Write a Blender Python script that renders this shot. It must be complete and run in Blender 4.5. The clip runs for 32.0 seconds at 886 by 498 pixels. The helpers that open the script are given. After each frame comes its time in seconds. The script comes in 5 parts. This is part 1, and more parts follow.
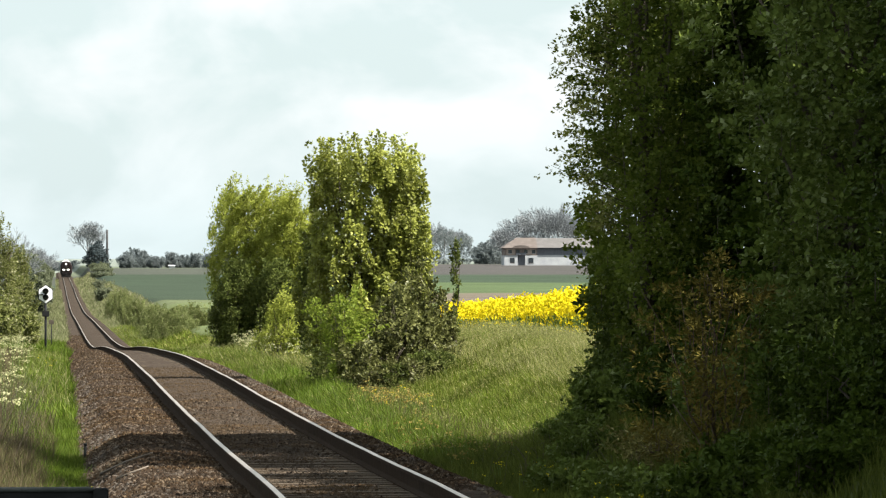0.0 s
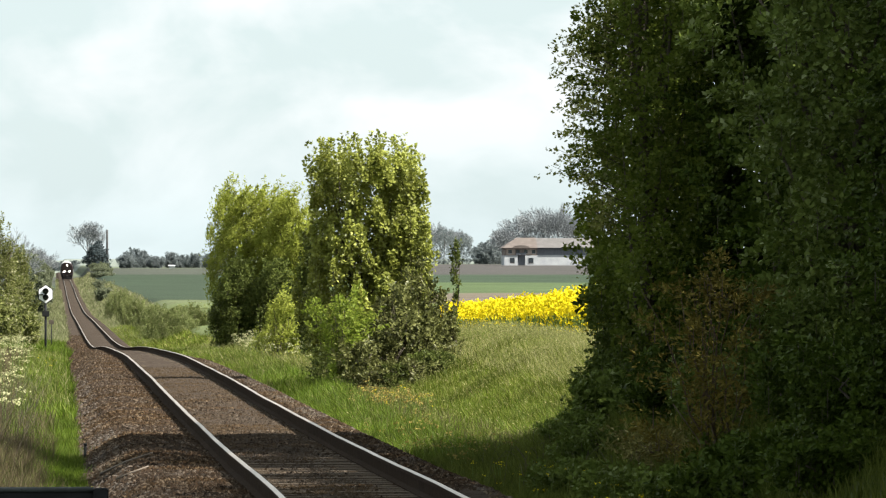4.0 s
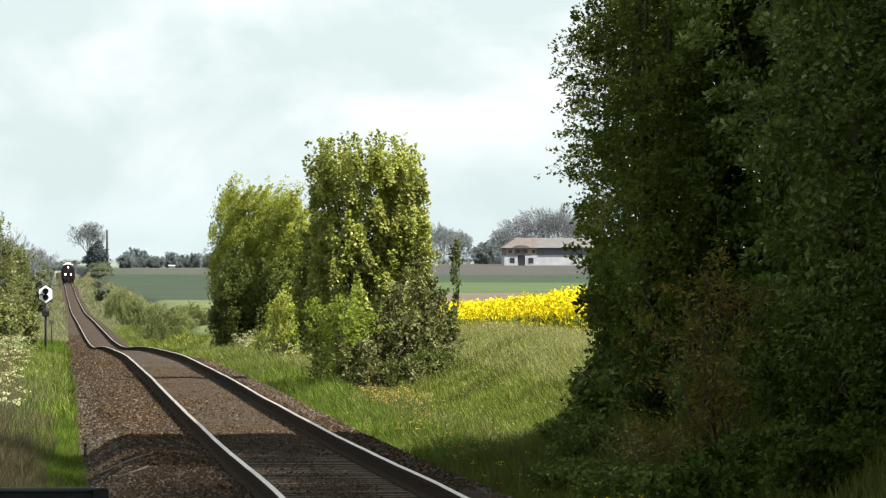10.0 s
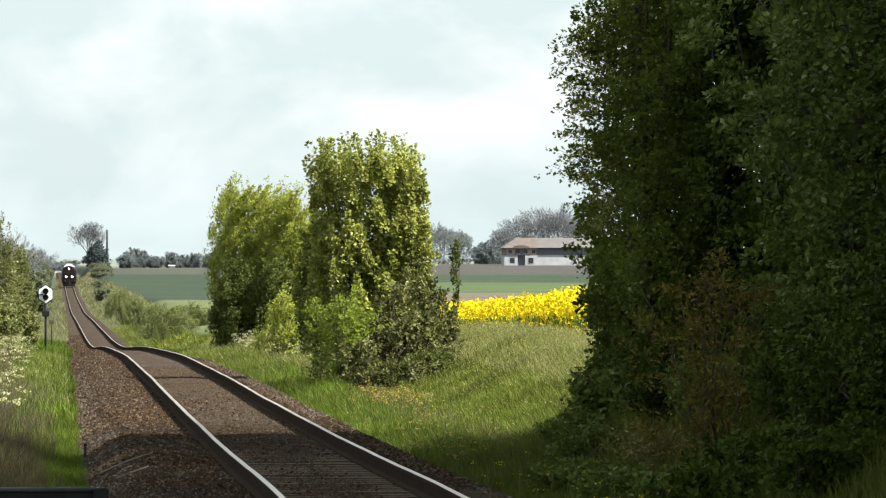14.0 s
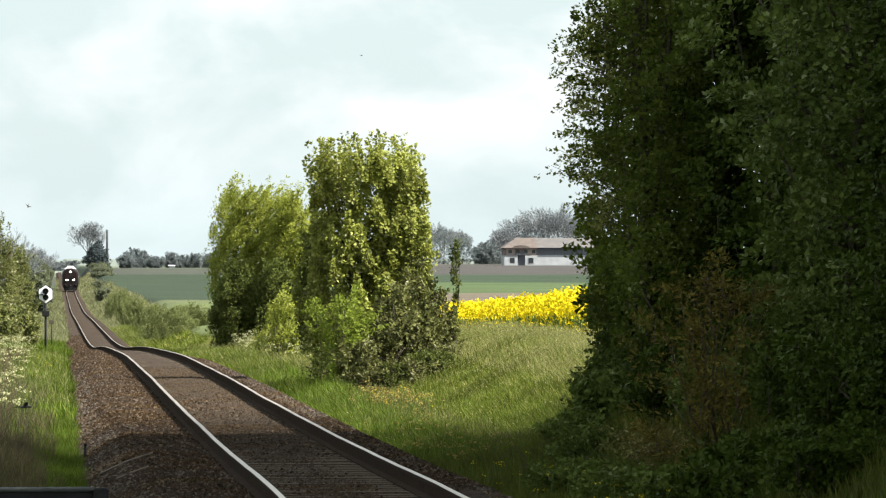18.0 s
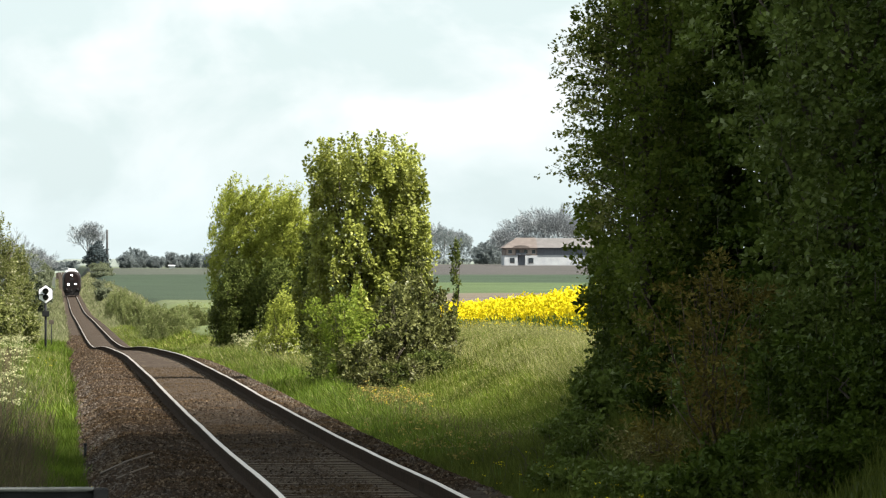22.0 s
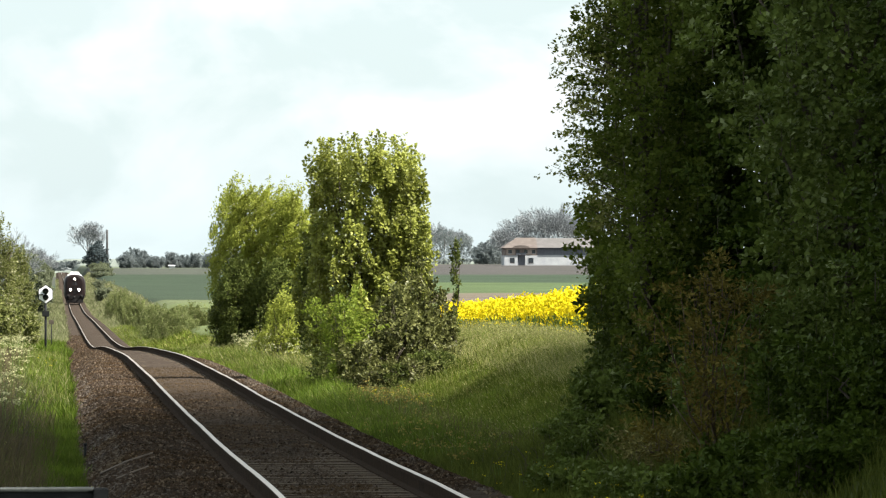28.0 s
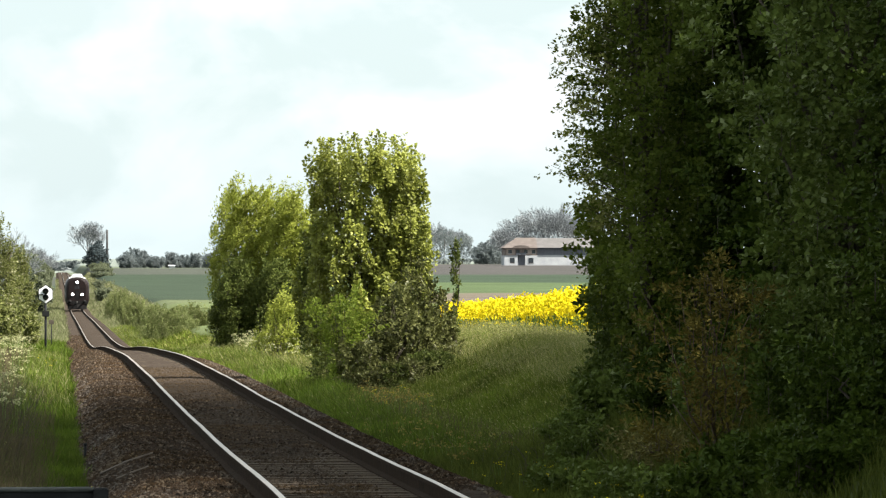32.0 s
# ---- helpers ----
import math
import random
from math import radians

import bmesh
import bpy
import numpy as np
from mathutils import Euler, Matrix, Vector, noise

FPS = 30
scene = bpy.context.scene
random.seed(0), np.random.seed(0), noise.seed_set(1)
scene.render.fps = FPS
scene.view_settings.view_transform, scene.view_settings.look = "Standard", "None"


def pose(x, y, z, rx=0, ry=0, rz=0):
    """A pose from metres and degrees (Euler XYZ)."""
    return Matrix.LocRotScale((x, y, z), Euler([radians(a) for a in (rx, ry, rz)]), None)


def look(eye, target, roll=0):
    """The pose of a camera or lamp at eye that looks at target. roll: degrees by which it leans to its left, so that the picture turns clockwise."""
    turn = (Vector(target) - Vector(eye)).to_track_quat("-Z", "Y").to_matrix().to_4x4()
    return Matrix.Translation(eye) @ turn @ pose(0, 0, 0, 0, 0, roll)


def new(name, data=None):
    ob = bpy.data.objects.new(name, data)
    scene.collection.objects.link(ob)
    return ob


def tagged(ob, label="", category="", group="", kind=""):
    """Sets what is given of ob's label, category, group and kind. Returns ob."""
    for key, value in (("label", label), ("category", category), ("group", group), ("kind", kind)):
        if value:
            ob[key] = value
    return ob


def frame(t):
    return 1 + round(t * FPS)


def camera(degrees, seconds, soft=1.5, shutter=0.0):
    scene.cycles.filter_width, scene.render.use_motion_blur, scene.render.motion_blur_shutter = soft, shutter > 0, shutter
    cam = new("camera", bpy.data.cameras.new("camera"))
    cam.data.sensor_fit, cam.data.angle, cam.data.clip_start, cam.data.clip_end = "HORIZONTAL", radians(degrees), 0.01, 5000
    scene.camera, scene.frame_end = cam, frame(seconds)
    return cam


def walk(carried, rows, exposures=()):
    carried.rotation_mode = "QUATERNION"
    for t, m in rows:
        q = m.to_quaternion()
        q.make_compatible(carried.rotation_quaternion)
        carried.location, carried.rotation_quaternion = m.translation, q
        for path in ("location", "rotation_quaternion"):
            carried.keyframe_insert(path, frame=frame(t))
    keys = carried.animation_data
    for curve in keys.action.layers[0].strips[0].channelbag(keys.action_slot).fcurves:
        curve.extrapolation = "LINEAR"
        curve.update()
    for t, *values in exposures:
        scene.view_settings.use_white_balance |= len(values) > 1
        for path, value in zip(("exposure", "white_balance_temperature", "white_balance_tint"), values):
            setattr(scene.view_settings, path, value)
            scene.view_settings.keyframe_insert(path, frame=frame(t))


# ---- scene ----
# The track runs along +Y. The camera stands beside it near a level crossing, with a long lens, and does not move.
SECONDS = 32.0
EYE = (0.0, 0.0, 1.93)
cam = camera(9.435, SECONDS, soft=1.25)
STAND = look(EYE, (72.21, 1000.0, 1.93 + 3.05))
walk(cam, [(0.0, STAND), (SECONDS, STAND)], exposures=[(0.0, 1.6), (13.0, 1.6), (SECONDS, 1.70)])

# ---- light ----
SUN_EL, SUN_AZ = 46.0, 113.0
sun = new("sun", bpy.data.lights.new("sun", "SUN"))
sun.data.energy, sun.data.angle, sun.data.color = 5.0, radians(0.6), (1.0, 0.95, 0.86)
s_dir = Vector((math.sin(radians(SUN_AZ)) * math.cos(radians(SUN_EL)), math.cos(radians(SUN_AZ)) * math.cos(radians(SUN_EL)), math.sin(radians(SUN_EL))))
sun.matrix_world = look(s_dir * 60, (0, 0, 0))


def build_world():
    w = bpy.data.worlds.new("sky")
    scene.world = w
    w.use_nodes = True
    nt = w.node_tree
    nt.nodes.clear()
    n = nt.nodes.new
    out, bg, sky = n("ShaderNodeOutputWorld"), n("ShaderNodeBackground"), n("ShaderNodeTexSky")
    sky.sky_type, sky.sun_disc = "NISHITA", False
    sky.sun_elevation, sky.sun_rotation = radians(SUN_EL), radians(SUN_AZ)
    sky.dust_density, sky.altitude = 1.5, 20
    tc, mp = n("ShaderNodeTexCoord"), n("ShaderNodeMapping")
    mp.inputs["Scale"].default_value = (1, 1, 1.7)
    mp.inputs["Location"].default_value = (0.31, 0.12, 0.05)
    no = n("ShaderNodeTexNoise")
    no.inputs["Scale"].default_value, no.inputs["Detail"].default_value, no.inputs["Roughness"].default_value = 26, 5, 0.5
    no.inputs["Distortion"].default_value = 0.35
    ramp = n("ShaderNodeValToRGB")
    ramp.color_ramp.elements[0].position, ramp.color_ramp.elements[1].position = 0.40, 0.62
    ramp.color_ramp.elements[0].color, ramp.color_ramp.elements[1].color = (0.84,) * 3 + (1,), (1.0,) * 3 + (1,)
    mul = n("ShaderNodeMixRGB")
    mul.blend_type, mul.inputs["Fac"].default_value = "MULTIPLY", 1.0
    mul.inputs["Color2"].default_value = (0.06, 0.06, 0.06, 1)
    cloud = n("ShaderNodeMixRGB")
    cloud.inputs["Color1"].default_value = (0.262, 0.308, 0.314, 1)
    cloud.inputs["Color2"].default_value = (0.340, 0.354, 0.357, 1)
    mix = n("ShaderNodeMixRGB")
    ln = nt.links.new
    ln(tc.outputs["Generated"], mp.inputs["Vector"])
    ln(mp.outputs["Vector"], no.inputs["Vector"])
    ln(no.outputs["Fac"], ramp.inputs["Fac"])
    ln(sky.outputs["Color"], mul.inputs["Color1"])
    cr = n("ShaderNodeValToRGB")
    cr.color_ramp.elements[0].position, cr.color_ramp.elements[1].position = 0.42, 0.60
    ln(no.outputs["Fac"], cr.inputs["Fac"])
    sp, el, mu = n("ShaderNodeSeparateXYZ"), n("ShaderNodeMapRange"), n("ShaderNodeMath")
    el.inputs["From Min"].default_value, el.inputs["From Max"].default_value = 0.006, 0.030
    el.inputs["To Min"].default_value, el.inputs["To Max"].default_value = 0.15, 1.0
    mu.operation = "MULTIPLY"
    ln(tc.outputs["Generated"], sp.inputs["Vector"])
    ln(sp.outputs["Z"], el.inputs["Value"])
    ln(cr.outputs["Color"], mu.inputs[0])
    ln(el.outputs["Result"], mu.inputs[1])
    ln(mu.outputs["Value"], cloud.inputs["Fac"])
    ln(ramp.outputs["Color"], mix.inputs["Fac"])
    ln(mul.outputs["Color"], mix.inputs["Color1"])
    ln(cloud.outputs["Color"], mix.inputs["Color2"])
    ln(mix.outputs["Color"], bg.inputs["Color"])
    ln(bg.outputs["Background"], out.inputs["Surface"])
    bg.inputs["Strength"].default_value = 1.0


build_world()


# ---- materials ----
def nodes_of(name):
    m = bpy.data.materials.new(name)
    m.use_nodes = True
    nt = m.node_tree
    b = nt.nodes["Principled BSDF"]
    return m, nt, b


def mat(name, c1, c2, scale=8.0, rough=0.8, metal=0.0, bump=0.3, fine=60.0, c3=None, spec=0.4, stretch=(1, 1, 1)):
    """Two-scale noise colour with fine relief, in world metres."""
    m, nt, b = nodes_of(name)
    n, ln = nt.nodes.new, nt.links.new
    geo, mp = n("ShaderNodeNewGeometry"), n("ShaderNodeMapping")
    mp.inputs["Scale"].default_value = stretch
    ln(geo.outputs["Position"], mp.inputs["Vector"])
    a, f = n("ShaderNodeTexNoise"), n("ShaderNodeTexNoise")
    a.inputs["Scale"].default_value, a.inputs["Detail"].default_value = scale, 6
    f.inputs["Scale"].default_value, f.inputs["Detail"].default_value = fine, 4
    for q in (a, f):
        ln(mp.outputs["Vector"], q.inputs["Vector"])
    r = n("ShaderNodeValToRGB")
    r.color_ramp.elements[0].position, r.color_ramp.elements[1].position = 0.32, 0.68
    r.color_ramp.elements[0].color, r.color_ramp.elements[1].color = (*c1, 1), (*c2, 1)
    ln(a.outputs["Fac"], r.inputs["Fac"])
    mix = n("ShaderNodeMixRGB")
    mix.blend_type = "MIX"
    mix.inputs["Color2"].default_value = (*(c3 or [0.6 * (p + q) / 2 for p, q in zip(c1, c2)]), 1)
    fr = n("ShaderNodeValToRGB")
    fr.color_ramp.elements[0].position, fr.color_ramp.elements[1].position = 0.5, 0.72
    ln(f.outputs["Fac"], fr.inputs["Fac"])
    ln(fr.outputs["Color"], mix.inputs["Fac"])
    ln(r.outputs["Color"], mix.inputs["Color1"])
    ln(mix.outputs["Color"], b.inputs["Base Color"])
    b.inputs["Roughness"].default_value, b.inputs["Metallic"].default_value = rough, metal
    b.inputs["Specular IOR Level"].default_value = spec
    if bump:
        bp = n("ShaderNodeBump")
        bp.inputs["Strength"].default_value, bp.inputs["Distance"].default_value = bump, 0.02
        ln(f.outputs["Fac"], bp.inputs["Height"])
        ln(bp.outputs["Normal"], b.inputs["Normal"])
    return m


def leaf_mat(name, dark, light, through_it=0.35, rough=0.45, odd=None, share=0.06, spec=0.08, patch=0.9, swing=0.27, clot=0.0):
    """Leaves or blades: each island its own tone, with light passing through. clot: how far the tone goes by whole sprigs."""
    m, nt, b = nodes_of(name)
    n, ln = nt.nodes.new, nt.links.new
    geo = n("ShaderNodeNewGeometry")
    r = n("ShaderNodeValToRGB")
    e = r.color_ramp.elements
    e[0].position, e[0].color = 0.0, (*dark, 1)
    e[1].position, e[1].color = 1.0 - share, (*light, 1)
    x = e.new(1.0)
    x.color = (*(odd or light), 1)
    if clot:
        sprig, span, tone = n("ShaderNodeTexNoise"), n("ShaderNodeMapRange"), n("ShaderNodeMix")
        sprig.inputs["Scale"].default_value, sprig.inputs["Detail"].default_value = 4.5, 1
        ln(geo.outputs["Position"], sprig.inputs["Vector"])
        span.inputs["From Min"].default_value, span.inputs["From Max"].default_value = 0.3, 0.7
        ln(sprig.outputs["Fac"], span.inputs["Value"])
        tone.inputs["Factor"].default_value = clot
        ln(geo.outputs["Random Per Island"], tone.inputs["A"])
        ln(span.outputs["Result"], tone.inputs["B"])
        ln(tone.outputs["Result"], r.inputs["Fac"])
    else:
        ln(geo.outputs["Random Per Island"], r.inputs["Fac"])
    no = n("ShaderNodeTexNoise")
    no.inputs["Scale"].default_value = patch
    no.inputs["Detail"].default_value = 5
    ln(geo.outputs["Position"], no.inputs["Vector"])
    hsv = n("ShaderNodeHueSaturation")
    mr = n("ShaderNodeMapRange")
    mr.inputs["From Min"].default_value, mr.inputs["From Max"].default_value = 0.3, 0.7
    mr.inputs["To Min"].default_value, mr.inputs["To Max"].default_value = 1 - swing, 1 + swing
    ln(no.outputs["Fac"], mr.inputs["Value"])
    ln(mr.outputs["Result"], hsv.inputs["Value"])
    ln(r.outputs["Color"], hsv.inputs["Color"])
    ln(hsv.outputs["Color"], b.inputs["Base Color"])
    b.inputs["Roughness"].default_value = rough
    b.inputs["Specular IOR Level"].default_value = spec
    tr, ms = n("ShaderNodeBsdfTranslucent"), n("ShaderNodeMixShader")
    ln(hsv.outputs["Color"], tr.inputs["Color"])
    ms.inputs["Fac"].default_value = through_it
    out = nt.nodes["Material Output"]
    ln(b.outputs["BSDF"], ms.inputs[1])
    ln(tr.outputs["BSDF"], ms.inputs[2])
    ln(ms.outputs["Shader"], out.inputs["Surface"])
    return m


def plain(name, c, rough=0.5, metal=0.0, spec=0.5, glow=0.0):
    m, nt, b = nodes_of(name)
    b.inputs["Base Color"].default_value = (*c, 1)
    b.inputs["Roughness"].default_value, b.inputs["Metallic"].default_value = rough, metal
    b.inputs["Specular IOR Level"].default_value = spec
    if glow:
        b.inputs["Emission Color"].default_value = (1.0, 0.9, 0.75, 1)
        b.inputs["Emission Strength"].default_value = glow
    return m


def ground_mat():
    """Verge soil and turf near by, then crop fields in strips, the last hazed."""
    m, nt, b = nodes_of("ground_turf_and_fields")
    n, ln = nt.nodes.new, nt.links.new
    geo, sep = n("ShaderNodeNewGeometry"), n("ShaderNodeSeparateXYZ")
    ln(geo.outputs["Position"], sep.inputs["Vector"])

    def strips(stops):
        mr = n("ShaderNodeMapRange")
        mr.inputs["From Min"].default_value, mr.inputs["From Max"].default_value = 0.0, 2000.0
        wob = n("ShaderNodeTexNoise")
        wob.inputs["Scale"].default_value, wob.inputs["Detail"].default_value = 0.02, 3
        ln(geo.outputs["Position"], wob.inputs["Vector"])
        ad = n("ShaderNodeMath")
        ad.operation = "MULTIPLY_ADD"
        ad.inputs[1].default_value = 26.0
        ln(wob.outputs["Fac"], ad.inputs[0])
        ln(sep.outputs["Y"], ad.inputs[2])
        ln(ad.outputs["Value"], mr.inputs["Value"])
        r = n("ShaderNodeValToRGB")
        e = r.color_ramp.elements
        e[0].position, e[0].color = 0.0, (*stops[0][1], 1)
        e.remove(e[1])
        for d, c in stops[1:]:
            k = e.new(d / 2000.0 - 0.004)
            k.color = (*stops[[q[0] for q in stops].index(d) - 1][1], 1)
            k = e.new(d / 2000.0)
            k.color = (*c, 1)
        ln(mr.outputs["Result"], r.inputs["Fac"])
        return r

    turf, soil = (0.06, 0.075, 0.022), (0.095, 0.08, 0.06)
    # Last stop: distance haze put into the ground colour.
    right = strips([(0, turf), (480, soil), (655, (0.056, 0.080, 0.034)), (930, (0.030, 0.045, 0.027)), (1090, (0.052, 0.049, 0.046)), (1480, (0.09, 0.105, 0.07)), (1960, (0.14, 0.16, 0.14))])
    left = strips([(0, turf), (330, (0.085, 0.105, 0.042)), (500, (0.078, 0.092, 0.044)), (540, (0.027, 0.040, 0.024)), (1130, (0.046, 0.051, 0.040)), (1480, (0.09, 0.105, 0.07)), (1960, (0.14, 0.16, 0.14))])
    side = n("ShaderNodeMath")
    side.operation = "MULTIPLY_ADD"
    side.inputs[1].default_value = -0.045
    ln(sep.outputs["Y"], side.inputs[0])
    ln(sep.outputs["X"], side.inputs[2])
    gt = n("ShaderNodeMath")
    gt.operation = "GREATER_THAN"
    ln(side.outputs["Value"], gt.inputs[0])
    mix = n("ShaderNodeMixRGB")
    ln(gt.outputs["Value"], mix.inputs["Fac"])
    ln(left.outputs["Color"], mix.inputs["Color1"])
    ln(right.outputs["Color"], mix.inputs["Color2"])
    mott, fine = n("ShaderNodeTexNoise"), n("ShaderNodeTexNoise")
    mott.inputs["Scale"].default_value, mott.inputs["Detail"].default_value = 0.05, 8
    fine.inputs["Scale"].default_value, fine.inputs["Detail"].default_value = 3.0, 6
    for q in (mott, fine):
        ln(geo.outputs["Position"], q.inputs["Vector"])
    hs, mr = n("ShaderNodeHueSaturation"), n("ShaderNodeMapRange")
    add = n("ShaderNodeMath")
    ln(mott.outputs["Fac"], add.inputs[0])
    ln(fine.outputs["Fac"], add.inputs[1])
    mr.inputs["From Min"].default_value, mr.inputs["From Max"].default_value = 0.7, 1.3
    mr.inputs["To Min"].default_value, mr.inputs["To Max"].default_value = 0.7, 1.3
    ln(add.outputs["Value"], mr.inputs["Value"])
    ln(mr.outputs["Result"], hs.inputs["Value"])
    ln(mix.outputs["Color"], hs.inputs["Color"])
    ln(hs.outputs["Color"], b.inputs["Base Color"])
    b.inputs["Roughness"].default_value = 0.95
    b.inputs["Specular IOR Level"].default_value = 0.1
    bp = n("ShaderNodeBump")
    bp.inputs["Strength"].default_value, bp.inputs["Distance"].default_value = 0.6, 0.1
    ln(fine.outputs["Fac"], bp.inputs["Height"])
    ln(bp.outputs["Normal"], b.inputs["Normal"])
    return m


def stone_mat(name, tones, rough=0.85):
    m, nt, b = nodes_of(name)
    n, ln = nt.nodes.new, nt.links.new
    geo, r = n("ShaderNodeNewGeometry"), n("ShaderNodeValToRGB")
    e = r.color_ramp.elements
    e[0].color, e[1].color = (*tones[0], 1), (*tones[-1], 1)
    for i, c in enumerate(tones[1:-1]):
        k = e.new((i + 1) / (len(tones) - 1))
        k.color = (*c, 1)
    ln(geo.outputs["Random Per Island"], r.inputs["Fac"])
    no = n("ShaderNodeTexNoise")
    no.inputs["Scale"].default_value, no.inputs["Detail"].default_value = 0.55, 5
    ln(geo.outputs["Position"], no.inputs["Vector"])
    rr = n("ShaderNodeValToRGB")
    rr.color_ramp.elements[0].position, rr.color_ramp.elements[1].position = 0.42, 0.62
    mix = n("ShaderNodeMixRGB")
    mix.blend_type = "MULTIPLY"
    mix.inputs["Color2"].default_value = (1.0, 0.88, 0.68, 1)
    ln(no.outputs["Fac"], rr.inputs["Fac"])
    ln(rr.outputs["Color"], mix.inputs["Fac"])
    ln(r.outputs["Color"], mix.inputs["Color1"])
    ln(mix.outputs["Color"], b.inputs["Base Color"])
    b.inputs["Roughness"].default_value = rough
    b.inputs["Specular IOR Level"].default_value = 0.04
    return m


M = {}
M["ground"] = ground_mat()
M["bark"] = mat("bark", (0.045, 0.036, 0.026), (0.085, 0.068, 0.05), 5, 0.9, bump=0.8, fine=40)
M["grey_bark"] = mat("grey_bark", (0.185, 0.20, 0.208), (0.24, 0.256, 0.265), 3, 0.9, bump=0.4, fine=30)
M["mast"] = mat("weathered_mast_wood", (0.034, 0.034, 0.034), (0.055, 0.055, 0.054), 3, 0.9, bump=0.2)
M["stick"] = mat("weathered_stick", (0.11, 0.09, 0.072), (0.18, 0.15, 0.12), 6, 0.9, bump=0.3)
M["brown_stem"] = mat("brown_stem", (0.05, 0.032, 0.02), (0.085, 0.055, 0.034), 6, 0.8, bump=0.3)
M["rust"] = mat("rusty_rail_steel", (0.017, 0.011, 0.007), (0.038, 0.024, 0.015), 6, 0.9, 0.0, 0.3, 120, spec=0.03)
M["steel"] = mat("polished_rail_steel", (0.43, 0.37, 0.31), (0.54, 0.475, 0.41), 3, 0.44, 1.0, 0.02, 200, c3=(0.32, 0.295, 0.265), stretch=(1, 0.05, 1))
M["bed"] = mat("ballast_bed", (0.032, 0.0245, 0.0185), (0.058, 0.045, 0.035), 0.8, 0.95, 0, 1.0, 26, c3=(0.02, 0.0145, 0.0105), spec=0.03)
M["sleeper"] = mat("weathered_concrete_sleeper", (0.06, 0.046, 0.033), (0.105, 0.082, 0.06), 7, 0.9, 0, 0.4, 60, spec=0.05)
M["stones"] = stone_mat("ballast_stone", [(0.010, 0.0072, 0.005), (0.029, 0.020, 0.013), (0.045, 0.031, 0.021), (0.024, 0.019, 0.015), (0.11, 0.087, 0.066)])
M["grey_stones"] = stone_mat("clean_grey_stone", [(0.035, 0.029, 0.024), (0.075, 0.064, 0.054), (0.12, 0.105, 0.09)])
M["grit"] = stone_mat("fine_track_grit", [(0.026, 0.0195, 0.0138), (0.044, 0.034, 0.0245), (0.064, 0.050, 0.037), (0.035, 0.027, 0.020)])
M["grass"] = leaf_mat("grass_blades", (0.053, 0.077, 0.009), (0.114, 0.140, 0.018), 0.38, 0.5, (0.25, 0.22, 0.09), 0.16, patch=0.35, swing=0.5)
M["lush_grass"] = leaf_mat("lush_grass_blades", (0.044, 0.074, 0.007), (0.098, 0.142, 0.015), 0.38, 0.5, (0.17, 0.18, 0.05), 0.1, patch=0.6, swing=0.5)
M["pale_grass"] = leaf_mat("seeding_grass", (0.112, 0.122, 0.032), (0.215, 0.215, 0.072), 0.35, 0.5, (0.36, 0.32, 0.19), 0.25, patch=0.45, swing=0.4)
M["far_grass"] = leaf_mat("pale_rough_grass", (0.105, 0.118, 0.05), (0.17, 0.178, 0.082), 0.35, 0.6, (0.30, 0.28, 0.19), 0.2, patch=0.25, swing=0.35)
M["seed_head"] = leaf_mat("grass_seed_head", (0.14, 0.15, 0.042), (0.26, 0.26, 0.098), 0.35, 0.6, (0.36, 0.33, 0.17), 0.12, patch=0.5, swing=0.35)
M["dry_grass"] = leaf_mat("dry_grass", (0.062, 0.048, 0.028), (0.128, 0.10, 0.058), 0.2, 0.6, (0.07, 0.09, 0.022), 0.3)
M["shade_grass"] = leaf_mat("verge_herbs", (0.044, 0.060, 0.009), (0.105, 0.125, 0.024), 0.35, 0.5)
M["white_flower"] = leaf_mat("white_umbel_flower", (0.26, 0.27, 0.115), (0.50, 0.49, 0.28), 0.3, 0.7)
M["yellow_flower"] = leaf_mat("yellow_rape_flower", (0.48, 0.375, 0.005), (0.72, 0.60, 0.014), 0.3, 0.6)
M["sorrel"] = leaf_mat("rusty_sorrel_head", (0.16, 0.115, 0.03), (0.32, 0.25, 0.075), 0.25, 0.7)
M["rape_leaf"] = leaf_mat("rape_stem_and_leaf", (0.08, 0.13, 0.03), (0.15, 0.20, 0.05), 0.3)
M["maple"] = leaf_mat("broad_spring_leaf", (0.092, 0.111, 0.015), (0.30, 0.32, 0.066), 0.3, 0.45, (0.52, 0.54, 0.36), 0.16, spec=0.2, clot=0.6)
# Dark green leaf, also used where shade is put into the colour.
M["dark_leaf"] = leaf_mat("dark_and_shade_leaf", (0.045, 0.062, 0.014), (0.105, 0.125, 0.03), 0.3, 0.5)
M["willow"] = leaf_mat("narrow_spring_leaf", (0.16, 0.188, 0.029), (0.375, 0.405, 0.082), 0.42, 0.5, (0.45, 0.45, 0.25), 0.06, clot=0.5)
M["pale_willow"] = leaf_mat("pale_willow_leaf", (0.115, 0.14, 0.046), (0.21, 0.235, 0.09), 0.4, 0.6, (0.34, 0.34, 0.19), 0.12)
M["lime_leaf"] = leaf_mat("bright_green_leaf", (0.125, 0.178, 0.022), (0.24, 0.29, 0.046), 0.45, 0.45)
M["elder"] = leaf_mat("dull_elder_leaf", (0.032, 0.038, 0.010), (0.140, 0.146, 0.048), 0.25, 0.5, (0.44, 0.44, 0.29), 0.2, clot=0.6)
# Leaf held this dark to put part of the hedge's shade into its colour.
M["hawthorn"] = leaf_mat("shade_darkened_hedge_leaf", (0.028, 0.047, 0.005), (0.052, 0.077, 0.009), 0.2, 0.6, (0.055, 0.075, 0.012), 0.05, patch=0.7, swing=0.34)
